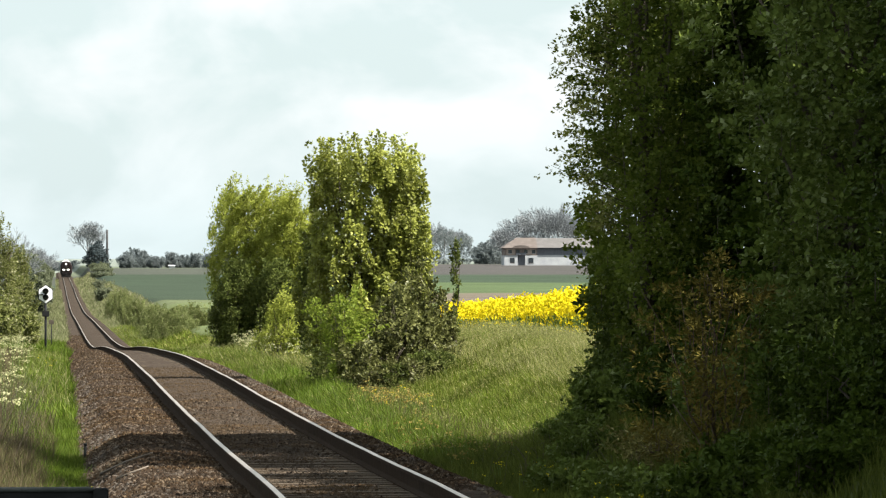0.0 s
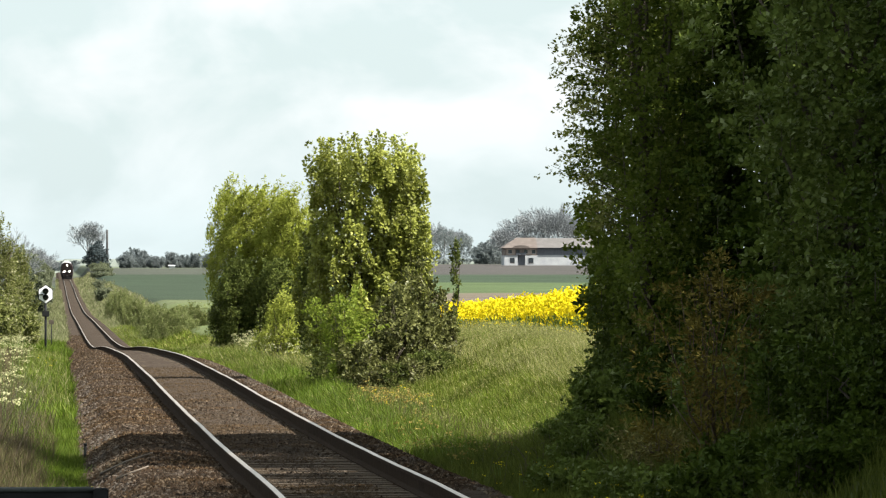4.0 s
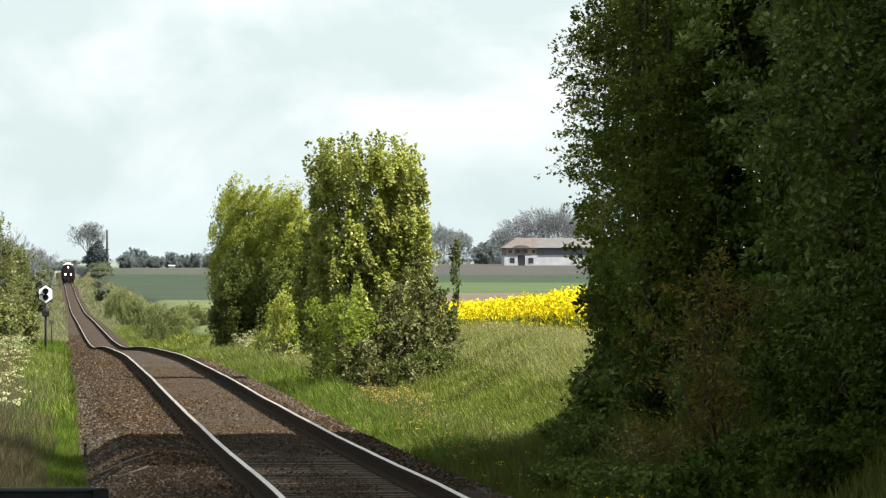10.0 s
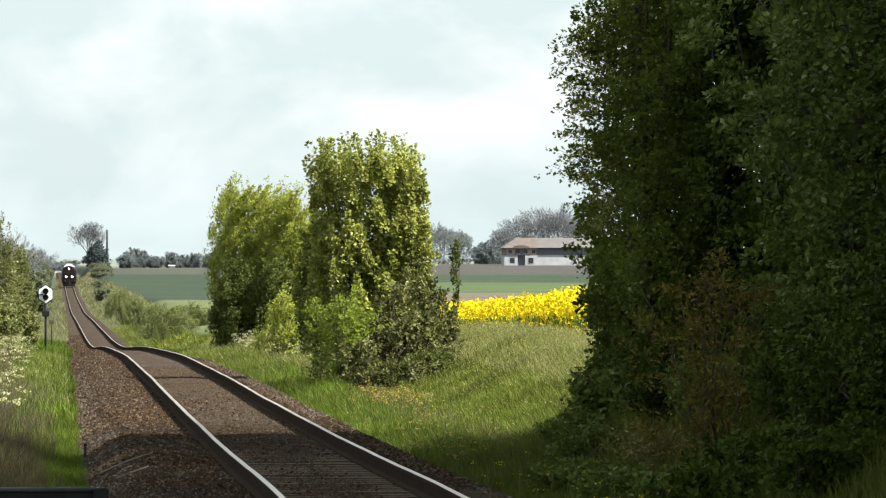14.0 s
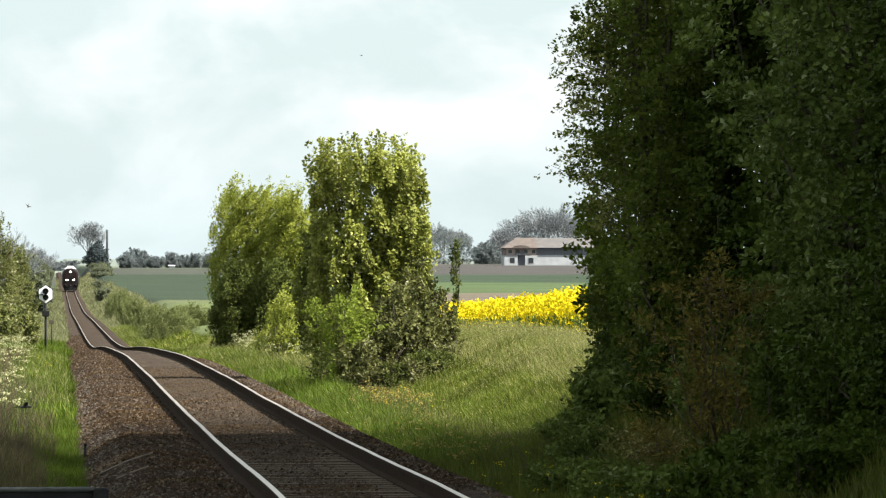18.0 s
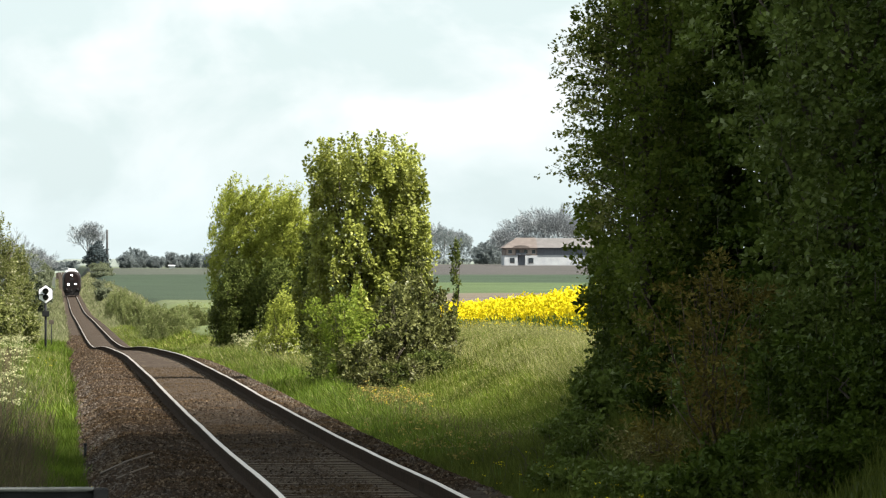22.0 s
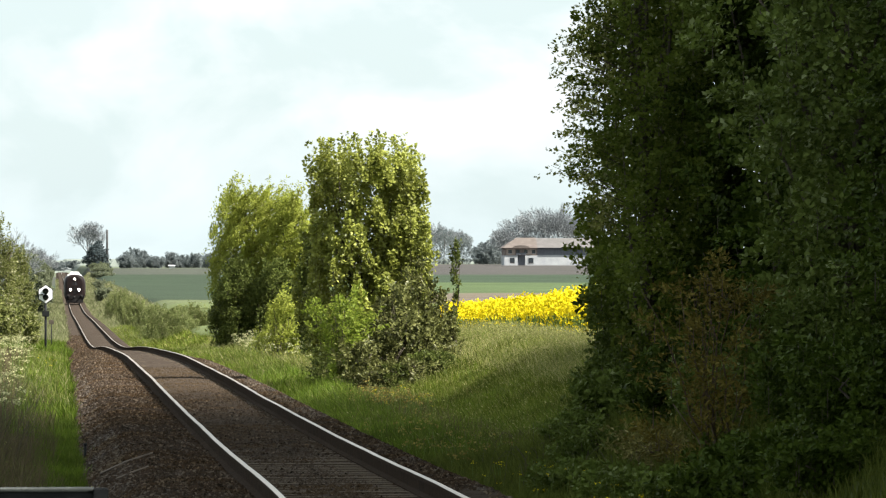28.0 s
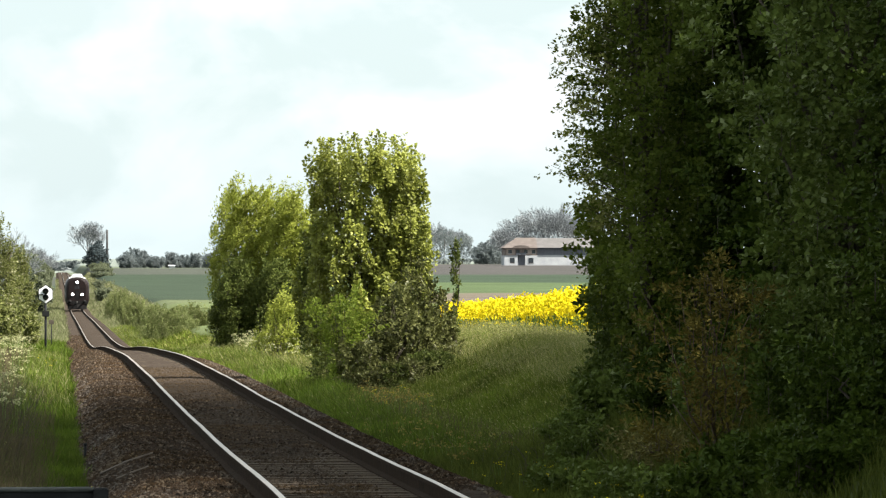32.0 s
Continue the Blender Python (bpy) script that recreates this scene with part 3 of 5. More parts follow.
    ax = (dirs[:, None] * 0.45 + rng.normal(0, 0.6, (len(p), per, 3))).reshape(-1, 3)
    ax[:, 2] -= 0.12
    out = unit(np.stack([pos[:, 0], pos[:, 1], np.zeros(len(pos))], -1)) * 0.75
    out[:, 2] = 0.8
    v, f = leaf_faces(pos, ax, leaf, rng, wide, fold, out)
    part("crown", mesh_of("crown", v, f), material, root)
    return root


def grass(name, label, zones, material, seed, kind_of="grass", wind=0.10):
    """Bent tapering blades. Zones: x0, x1, d0, d1, blades per square metre, height, width."""
    rng = np.random.default_rng(seed)
    VV, FF, base = [], [], 0
    for x0, x1, d0, d1, per, hh, ww in zones:
        n = int(abs(x1 - x0) * (d1 - d0) * per)
        x, d = rng.uniform(x0, x1, n), rng.uniform(d0, d1, n)
        tuft = 0.5 + 0.3 * np.sin(x * 2.3 + np.sin(d * 0.7) * 2) * np.sin(d * 0.9 + x) + 0.3 * np.sin(x * 1.1 + d * 0.13) * np.sin(d * 0.29 - x * 0.7)
        h = hh * (0.45 + 0.55 * tuft + rng.normal(0, 0.16, n)).clip(0.2, 1.5)
        z = land(x, d)
        a = rng.uniform(0, 6.28, n)
        lean = rng.uniform(0.05, 0.75, n) * h
        gust = wind * (0.6 + 0.8 * np.sin(x * 0.9 + d * 0.19) * np.sin(d * 0.33 - x * 0.5))
        lx, ly = np.cos(a) * lean - gust * h, np.sin(a) * lean
        b = np.stack([x, d, z - 0.02], -1)
        wv = np.stack([np.ones(n), rng.normal(0, 0.6, n), np.zeros(n)], -1) * (ww * rng.uniform(0.6, 1.3, n))[:, None] * 0.5
        mid = b + np.stack([lx * 0.35, ly * 0.35, h * 0.6], -1)
        tip = b + np.stack([lx, ly, h], -1)
        v = np.stack([b - wv, b + wv, mid + wv * 0.7, mid - wv * 0.7, tip], 1)
        k = (np.arange(n) * 5 + base)[:, None]
        VV.append(v.reshape(-1, 3))
        FF.append(np.concatenate([k + np.array([[0, 1, 2]]), k + np.array([[0, 2, 3]]), k + np.array([[3, 2, 4]])], 0))
        base += n * 5
    ob = part(name, mesh_of(name, np.concatenate(VV), np.concatenate(FF)), material)
    tagged(ob, label, kind_of, kind="stuff")
    return ob


grass("bank_grass", "long green grass on the sunny cutting bank", [(4.25, 4.6, 60, 150, 60, 0.24, 0.009), (5.3, 6.4, 64, 96, 380, 0.22, 0.010), (4.5, 5.4, 64, 96, 160, 0.2, 0.010), (5.4, 6.6, 96, 130, 320, 0.24, 0.012), (6.4, 10.5, 64, 100, 340, 0.23, 0.010), (6.4, 10.5, 100, 130, 240, 0.26, 0.013), (4.4, 9.0, 130, 240, 85, 0.40, 0.02), (4.4, 8, 240, 420, 30, 0.5, 0.05)], M["grass"], 21, wind=0.32)
grass("seeding_grass", "pale seeding grass heads on the bank", [(8.0, 10.5, 66, 128, 110, 0.36, 0.006), (10, 17, 90, 190, 40, 0.28, 0.016), (6, 8.5, 120, 260, 34, 0.5, 0.014), (4.7, 6.4, 125, 260, 42, 0.42, 0.013), (-1.0, 0.3, 95, 190, 34, 0.42, 0.011)], M["pale_grass"], 22, wind=0.35)
grass("lush_toe_grass", "lush dark green grass fringing the ballast", [(4.45, 5.5, 66, 100, 260, 0.34, 0.011), (4.4, 5.7, 100, 150, 170, 0.4, 0.015), (5.4, 7.5, 68, 92, 60, 0.3, 0.010), (4.4, 6.4, 150, 230, 60, 0.42, 0.022)], M["lush_grass"], 121, wind=0.15)
grass("far_verge_grass", "pale grey-green rough grass beside the far track", [(4.4, 5.6, 300, 650, 30, 0.45, 0.04), (4.3, 5.6, 650, 900, 14, 0.8, 0.08), (5.5, 9, 420, 900, 9, 0.75, 0.08), (4.4, 8.0, 900, 1300, 7, 0.7, 0.14), (-2.2, 0.85, 330, 520, 34, 0.7, 0.045), (-2.0, 1.0, 520, 950, 14, 0.8, 0.08), (0.0, 0.7, 200, 420, 12, 0.3, 0.03), (0.1, 1.15, 400, 800, 10, 0.32, 0.07), (0.1, 1.3, 800, 1300, 6, 0.4, 0.12), (4.0, 4.6, 450, 1300, 8, 0.4, 0.1), (4.15, 4.6, 200, 500, 9, 0.3, 0.03)], M["far_grass"], 122)
grass("verge_grass", "short fresh green grass beside the ballast", [(-3.5, 0.3, -8, 38, 60, 0.2, 0.012), (0.2, 0.55, 40, 130, 55, 0.2, 0.009), (-1.3, -0.6, 38, 110, 130, 0.3, 0.01), (-0.1, 0.36, 38, 70, 620, 0.19, 0.007), (0.25, 0.75, 45, 55, 420, 0.2, 0.008), (-0.7, 0.0, 38, 70, 150, 0.26, 0.007), (-0.75, 0.33, 70, 90, 760, 0.19, 0.006), (0.3, 0.42, 58, 120, 120, 0.14, 0.007), (-1.0, 0.35, 90, 190, 105, 0.36, 0.02), (-2.2, 0.55, 190, 330, 60, 0.5, 0.03)], M["lush_grass"], 23)
grass("dry_verge_grass", "tall brown dry grass stems on the verge", [(-0.6, 0.0, 66, 105, 60, 0.4, 0.006), (-2.6, -0.7, 38, 110, 260, 0.5, 0.006), (-0.75, -0.3, 38, 72, 480, 0.36, 0.006), (-0.3, -0.1, 38, 66, 260, 0.32, 0.006), (-0.1, 0.1, 38, 62, 110, 0.28, 0.006), (-3, -0.9, 110, 200, 60, 0.5, 0.014), (4.3, 4.75, 58, 110, 90, 0.24, 0.006), (4.75, 6.4, 66, 110, 55, 0.32, 0.007), (4.3, 5.2, 110, 200, 24, 0.4, 0.012)], M["dry_grass"], 24)
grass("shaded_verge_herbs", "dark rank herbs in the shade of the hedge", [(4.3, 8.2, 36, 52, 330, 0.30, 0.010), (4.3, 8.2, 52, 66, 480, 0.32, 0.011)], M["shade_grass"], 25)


def seed_heads():
    """Pale feathery heads floating over the bank grass on hair-thin stems, thicker in drifts."""
    rng = np.random.default_rng(26)
    P = []
    for x0, x1, d0, d1, n, hh in [(6.0, 10.8, 66, 128, 60000, 0.36), (10.5, 17, 95, 190, 9000, 0.3), (5.0, 8.6, 125, 240, 9000, 0.45), (-1.5, -0.4, 60, 110, 1500, 0.35), (3.2, 6.4, 66, 130, 12000, 0.26)]:
        x, d = rng.uniform(x0, x1, n), rng.uniform(d0, d1, n)
        drift = 0.5 + 0.5 * np.sin(x * 1.1 + np.sin(d * 0.31) * 2.2) * np.sin(d * 0.23 + x * 0.6)
        ok = rng.uniform(0, 1, n) < 0.08 + 0.92 * drift ** 1.5 * smooth(x0 + 0.6, x0 + 3.6, x)
        ok &= (x < 0) | (x > 4.55)
        x, d = x[ok], d[ok]
        P.append(np.stack([x, d, land(x, d) + hh * rng.uniform(0.45, 1.1, len(x))], -1))
    P = np.concatenate(P)
    v, f = leaf_faces(P, rng.normal(0, 0.45, P.shape) + np.array([[-0.5, 0, 0.8]]), 0.042, rng, 0.3)
    tagged(part("grass_seed_heads", mesh_of("grass_seed_heads", v, f), M["seed_head"]), "pale feathery grass seed heads over the bank", "grass", kind="stuff")


seed_heads()


def bare_tree(name, label, at, h, spread, seed, trunk_r=0.22, levels=5, least=0.035):
    """A leafless tree: a trunk that forks into finer and finer twigs."""
    rng = np.random.default_rng(seed)
    root = new(name)
    root.location = at
    tagged(root, label, "tree")
    V, F = [], []
    V2, F2 = [], []

    def grow(p, d, ln, r, lev):
        e = p + d * ln
        m = p.lerp(e, 0.5) + Vector(rng.normal(0, ln * 0.04, 3).tolist())
        rod(V if lev < 2 else V2, F if lev < 2 else F2, [p, m, e], [max(r, least), max(r * 0.8, least), max(r * 0.55, least * 0.6)], 5 if lev < 2 else 3)
        if lev >= levels:
            return
        n = 7 if lev == 0 else 4
        turn = rng.uniform(0, 6.28)
        side = d.orthogonal().normalized()
        for k in range(n):
            t = 1.0 if k == 0 else rng.uniform(0.45, 1.0)
            a = turn + 2.4 * k
            q = side * math.cos(a) + d.cross(side) * math.sin(a)
            nd = (d + q * spread * (0.25 if k == 0 else rng.uniform(0.7, 1.3)) + Vector((0, 0, 0.12))).normalized()
            grow(p.lerp(e, t), nd, ln * (rng.uniform(0.9, 1.1) if lev == 0 else rng.uniform(0.58, 0.76)), r * 0.55, lev + 1)

    grow(Vector((0, 0, -0.2)), Vector((0, 0, 1)), h * 0.29, trunk_r, 0)
    trunk = part("trunk", mesh_of("trunk", V, F, True), M["grey_bark"], root)
    tagged(part("twig_spray", mesh_of("twig_spray", V2, F2), M["grey_bark"], root), kind="stuff")
    return root


# ---- hedge of tall trees beside the track ----
TALL = [(0.0, 0.9), (0.06, 1.35), (0.2, 1.25), (0.5, 1.15), (0.75, 1.2), (0.92, 0.9), (1.0, 0.3)]
END = [(0.0, 0.8), (0.07, 1.2), (0.115, 1.4), (0.2, 1.5), (0.29, 1.42), (0.42, 1.3), (0.55, 1.3), (0.75, 1.4), (0.92, 1.3), (1.0, 0.5)]
HAZEL = [(0.0, 0.6), (0.17, 0.75), (0.32, 0.85), (0.44, 1.1), (0.68, 1.25), (0.84, 1.1), (0.94, 0.8), (1.0, 0.4)]
BROAD = [(0.0, 1.3), (0.08, 1.7), (0.4, 1.8), (0.75, 1.8), (0.92, 1.5), (1.0, 1.0)]
FULL = [(0.0, 1.3), (0.08, 1.7), (0.4, 1.7), (0.75, 1.5), (0.92, 1.0), (1.0, 0.3)]


def hedge(x, d, h, prof, boughs, per, leaf, material, seed, label, **k):
    kw = dict(shoot_len=0.36, trunk_r=0.1, limbs=16, up=0.3, wide=0.75, fold=0.15, plume=(0.75, 0.25), bough=(0.25, 0.12), core=0.3, inner=0.62, outer=0.62, lump=0.34)
    return make_tree("hedge_tree", label, "tree", spot(x, d), h, prof, 0, per, leaf, M[material], seed, group="hedge trees along the track", plumes=boughs, **{**kw, **k})


END_TREE = hedge(7.1, 64.1, 9.0, END, 400, 110, 0.062, "end_leaf", 31, "tall hedge tree with thin translucent outer leaves", sx=0.49, sy=1.5, plume=(0.6, 0.19), core=0.7, inner=0.78, lump=0.2)


def outer_spray(root, seed):
    """Loose sprigs at the crown's outer edge, sky between them, coloured light as if backlit."""
    rng = np.random.default_rng(seed)
    n = 330
    z = rng.uniform(1.9, 8.6, n)
    reach = 0.16 + 0.14 * np.sin(z * 2.1 + 0.6) + 0.10 * np.sin(z * 4.7 + 1.0) + 0.12 * (abs(z - 2.6) < 0.35) + 0.12 * smooth(5.8, 6.8, z)
    x = -0.42 - (0.28 + reach) * rng.uniform(0, 1, n)
    c = np.stack([x, rng.uniform(-0.9, 1.1, n), z], -1)
    V, F = [], []
    for q in c:
        rod(V, F, [(q[0] + 0.34, q[1], q[2] - 0.16), (q[0] - 0.06, q[1], q[2] + 0.03)], [0.006, 0.002], 3)
    tagged(part("twig_spray", mesh_of("twig_spray", V, F), M["bark"], root), kind="stuff")
    pos, ax = plumes_of(c, 20, 0.38, 0.09, 0.2, -0.25, rng, 0.1, 0.25)
    face = np.tile(np.array([[-0.5, -0.4, 0.7]]), (len(pos), 1))
    v, f = leaf_faces(pos, ax, 0.056, rng, 0.62, 0.2, face)
    part("outer_spray", mesh_of("outer_spray", v, f), M["backlit_fringe_leaf"], root, "loose olive outer sprigs, paled as if backlit")


outer_spray(END_TREE, 331)
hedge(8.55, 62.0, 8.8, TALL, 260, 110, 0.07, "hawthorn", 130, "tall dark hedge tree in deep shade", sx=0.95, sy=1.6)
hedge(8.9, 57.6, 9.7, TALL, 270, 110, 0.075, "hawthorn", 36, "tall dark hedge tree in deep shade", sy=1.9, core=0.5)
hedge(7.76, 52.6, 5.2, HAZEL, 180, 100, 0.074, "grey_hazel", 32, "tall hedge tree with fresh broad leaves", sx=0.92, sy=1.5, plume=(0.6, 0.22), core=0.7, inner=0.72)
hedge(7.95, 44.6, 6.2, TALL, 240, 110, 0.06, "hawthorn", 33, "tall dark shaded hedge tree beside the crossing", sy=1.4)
# Out of view; added to shade the gate and the near track.
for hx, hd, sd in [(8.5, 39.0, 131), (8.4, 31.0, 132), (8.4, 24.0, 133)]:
    hedge(hx, hd, 9.4, TALL, 130, 60, 0.16, "hawthorn", sd, "tall dark hedge tree out of view, added to shade the crossing", sy=1.8)
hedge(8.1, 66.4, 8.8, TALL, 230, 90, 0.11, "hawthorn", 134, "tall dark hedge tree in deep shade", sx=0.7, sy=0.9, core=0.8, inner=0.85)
# Back row, added to keep the sun off the hedge in front.
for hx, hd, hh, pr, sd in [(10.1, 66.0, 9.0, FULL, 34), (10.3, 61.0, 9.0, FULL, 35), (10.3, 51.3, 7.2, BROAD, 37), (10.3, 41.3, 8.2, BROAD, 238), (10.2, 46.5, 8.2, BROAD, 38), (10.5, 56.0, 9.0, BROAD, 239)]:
    hedge(hx, hd, hh, pr, 260, 80, 0.15, "hawthorn", sd, "broad dark tree added behind the hedge to block the sun", sy=1.3, core=0.7, inner=0.85)

BUSH = [(0.0, 0.7), (0.25, 1.0), (0.6, 0.95), (0.85, 0.65), (1.0, 0.2)]


def bush(name, label, x, d, top, r, shoots, per, leaf, material, seed, **k):
    """A bush that reaches the height top."""
    at = spot(x, d)
    kw = dict(shoot_len=0.3, up=0.6, stems=4, trunk_r=0.03, limbs=12, sway=0.1)
    kw.update(k)
    return make_tree(name, label, "bush", at, top - at.z, [(a, b * r) for a, b in BUSH], shoots, per, leaf, M[material], seed, **kw)


bush("bronze_shrub", "bronze-leaved shrub with arching brown stems under the hedge", 6.34, 51.2, 2.0, 0.72, 0, 34, 0.065, "brown_leaf", 39, stems=9, bark=M["brown_stem"], trunk_r=0.014, sway=0.22, plumes=120, plume=(0.45, 0.11), core=0.1, outer=0.25, lump=0.5, wide=0.4, up=0.35)
bush("bramble", "low reddish-brown bramble under the hedge", 6.22, 54.0, 0.2, 0.6, 0, 30, 0.065, "bramble_leaf", 139, stems=7, bark=M["brown_stem"], plumes=70, plume=(0.5, 0.09), core=0.1, lump=0.5, wide=0.4, up=0.3)
bush("hedge_foot_bush", "dark leafy bush at the foot of the hedge", 7.0, 64.5, 0.9, 0.45, 0, 60, 0.07, "hazel", 40, sway=0.06, wide=0.8, plumes=80, plume=(0.4, 0.14), core=0.4)
bush("hedge_foot_bush", "low dark leafy bush at the foot of the hedge", 6.55, 61.5, 0.55, 0.45, 0, 60, 0.07, "hazel", 142, sway=0.06, wide=0.8, plumes=70, plume=(0.4, 0.14), core=0.4)
for x, d, top, r, mt, seed in [(7.0, 64.8, 2.3, 0.46, "hazel", 255), (6.75, 57.5, 1.0, 0.55, "hawthorn", 140), (6.9, 54.5, 0.9, 0.6, "hazel", 141), (7.0, 48.0, 1.2, 0.7, "hawthorn", 247), (6.3, 47.0, 0.25, 0.55, "hawthorn", 248), (7.2, 51.0, 1.6, 0.6, "hazel", 249), (5.6, 50.0, -0.15, 0.5, "hazel", 250), (5.7, 46.0, 0.1, 0.5, "hawthorn", 251), (6.4, 43.5, 0.5, 0.6, "hawthorn", 252), (5.3, 54.0, -0.25, 0.4, "hazel", 253), (6.9, 45.0, 1.1, 0.5, "hawthorn", 254)]:
    bush("hedge_foot_bush", "dark leafy bush growing at the foot of the hedge", x, d, top, r, 0, 60, 0.06, mt, seed, sway=0.06, wide=0.7, plumes=110, plume=(0.4, 0.14), core=0.5, lump=0.4)

# ---- the two sunlit trees and the bushes at their foot ----
make_tree("broadleaf_tree", "sunlit broadleaf tree with upright leafy shoots", "tree", spot(6.42, 112), 4.8, [(0.05, 0.8), (0.14, 1.2), (0.3, 1.3), (0.45, 1.26), (0.62, 1.16), (0.82, 1.12), (0.93, 1.05), (0.98, 0.95), (1.0, 0.85)], 0, 88, 0.078, M["maple"], 41, knob=3.0, lift=(0.75, 0.3, 0.5), wide=0.85, up=0.92, trunk_r=0.06, stems=5, limbs=30, lump=0.13, sway=0.1, lean=(-0.2, 0), spikes=(120, 34, 0.62, 0.06, 0.86), plumes=430, plume=(0.5, 0.12), core=0.3, inner=0.68, outer=0.6)
WILLOWS = [make_tree("willow_tree", "light green willow-like tree at the track side", "tree", spot(7.58, 209), 5.9, [(0.0, 1.35), (0.15, 1.6), (0.5, 1.6), (0.75, 1.48), (0.92, 1.25), (1.0, 0.85)], 0, 104, 0.13, M["willow"], 42, knob=2.6, lift=(0.5, 0.8, 0.25), wide=0.36, up=0.72, trunk_r=0.09, stems=4, limbs=26, lump=0.24, wind=0.5, lean=(-0.6, 0), spikes=(190, 30, 1.1, 0.075, 0.35), plumes=400, plume=(1.05, 0.15), core=0.3, inner=0.65, outer=0.55)]
WILLOWS.append(make_tree("young_willow", "leaning light green young tree between the two large ones", "tree", spot(9.1, 207), 5.1, [(0.0, 0.5), (0.2, 0.9), (0.6, 1.0), (0.85, 0.75), (1.0, 0.35)], 0, 70, 0.14, M["willow"], 142, knob=2.6, wide=0.36, up=0.75, trunk_r=0.06, stems=3, limbs=12, lump=0.3, wind=0.4, spikes=(60, 24, 0.85, 0.08, 0.6), plumes=210, plume=(0.72, 0.16), core=0.3))
# Dark-leaved bushes, added for the shade in the willow's lower half.
bush("willow_shade_bush", "dense dark bush added as the willow-like tree's shaded lower half", 7.0, 205.5, 1.9, 1.05, 0, 60, 0.14, "dark_leaf", 143, up=0.6, plumes=150, plume=(0.7, 0.16), core=0.4, wide=0.4, wind=0.3)
bush("willow_shade_bush", "dense dark bush added as the willow-like tree's shaded lower half", 8.3, 205.0, 2.0, 1.0, 0, 60, 0.14, "dark_leaf", 243, up=0.6, plumes=140, plume=(0.7, 0.16), core=0.4, wide=0.4, wind=0.3)
# Dark sapling, added to draw the shaded left side of the broadleaf tree.
make_tree("shade_sapling", "narrow dark sapling added as the broadleaf tree's shaded left side", "tree", spot(7.15, 149), 3.3, [(0.0, 0.25), (0.3, 0.4), (0.7, 0.35), (1.0, 0.12)], 650, 13, 0.10, M["dark_leaf"], 144, wide=0.7, shoot_len=0.3, up=0.8, trunk_r=0.025, stems=3)
make_tree("slender_tree", "slender young tree close beside the broadleaf tree", "tree", spot(7.32, 111.4), 4.15, [(0.0, 0.3), (0.3, 0.5), (0.7, 0.46), (0.9, 0.36), (1.0, 0.2)], 0, 80, 0.078, M["maple"], 43, knob=3.0, lift=(0.75, 0.3, 0.5), wide=0.85, up=0.92, trunk_r=0.03, stems=3, limbs=10, sway=0.06, lump=0.2, spikes=(24, 30, 0.55, 0.06, 0.8), plumes=110, plume=(0.5, 0.12), core=0.3, inner=0.7)
make_tree("sapling", "thin leafy sapling standing alone on the bank", "tree", spot(8.2, 110), 2.4, [(0.1, 0.03), (0.4, 0.05), (0.75, 0.10), (1.0, 0.05)], 90, 11, 0.07, M["dark_leaf"], 44, shoot_len=0.14, up=0.9, trunk_r=0.02, limbs=4, sway=0.04, hollow=0.1)
for sx_, sd_, top_, rs in [(7.15, 108.5, 1.75, 145), (7.38, 108.8, 1.95, 146), (7.6, 108.6, 1.55, 147), (7.85, 109.0, 1.35, 148), (8.02, 109.4, 1.0, 149)]:
    at = spot(sx_, sd_)
    make_tree("leafy_stem", "upright dark leafy stem at the edge of the bushes", "plant", at, top_ - at.z, [(0.15, 0.06), (0.4, 0.11), (0.8, 0.12), (1.0, 0.05)], 90, 12, 0.075, M["elder"], rs, shoot_len=0.16, up=0.85, trunk_r=0.014, limbs=3, sway=0.04, hollow=0.1, group="leafy stems on the bank")
bush("elder_bush", "grey-green elder bush with some pale leaves", 6.92, 107.5, 1.4, 0.72, 0, 46, 0.10, "elder", 45, up=0.45, sway=0.1, plumes=105, plume=(0.5, 0.1), core=0.25, outer=0.55, inner=0.6, lump=0.5, wide=0.6)
bush("elder_bush", "low dark elder bush with grey-green leaves", 6.5, 106.8, 0.5, 0.55, 0, 46, 0.09, "elder", 148, up=0.4, sway=0.08, plumes=60, plume=(0.45, 0.09), core=0.25, inner=0.6, lump=0.5, wide=0.6)
make_tree("bright_bush", "bright lime-green young bush with arching shoots", "bush", spot(5.72, 106.2), 2.05, [(0.34, 0.2), (0.5, 0.38), (0.66, 0.5), (0.82, 0.36), (0.95, 0.1)], 0, 44, 0.08, M["lime_leaf"], 46, wide=0.55, up=0.6, trunk_r=0.02, stems=5, limbs=14, lump=0.6, sway=0.05, plumes=62, plume=(0.6, 0.085), core=0.15)
bush("small_bush", "rounded light green bush in the grass", 6.45, 152, 0.95, 0.66, 0, 50, 0.10, "willow", 47, up=0.6, sway=0.06, plumes=80, plume=(0.75, 0.11), core=0.2, lump=0.5, wind=0.45)
bush("elder_bush", "low dark elder bush with grey-green leaves", 5.95, 105.6, 0.42, 0.42, 0, 46, 0.09, "elder", 149, up=0.4, sway=0.08, plumes=46, plume=(0.42, 0.09), core=0.25, inner=0.6, lump=0.5, wide=0.6)
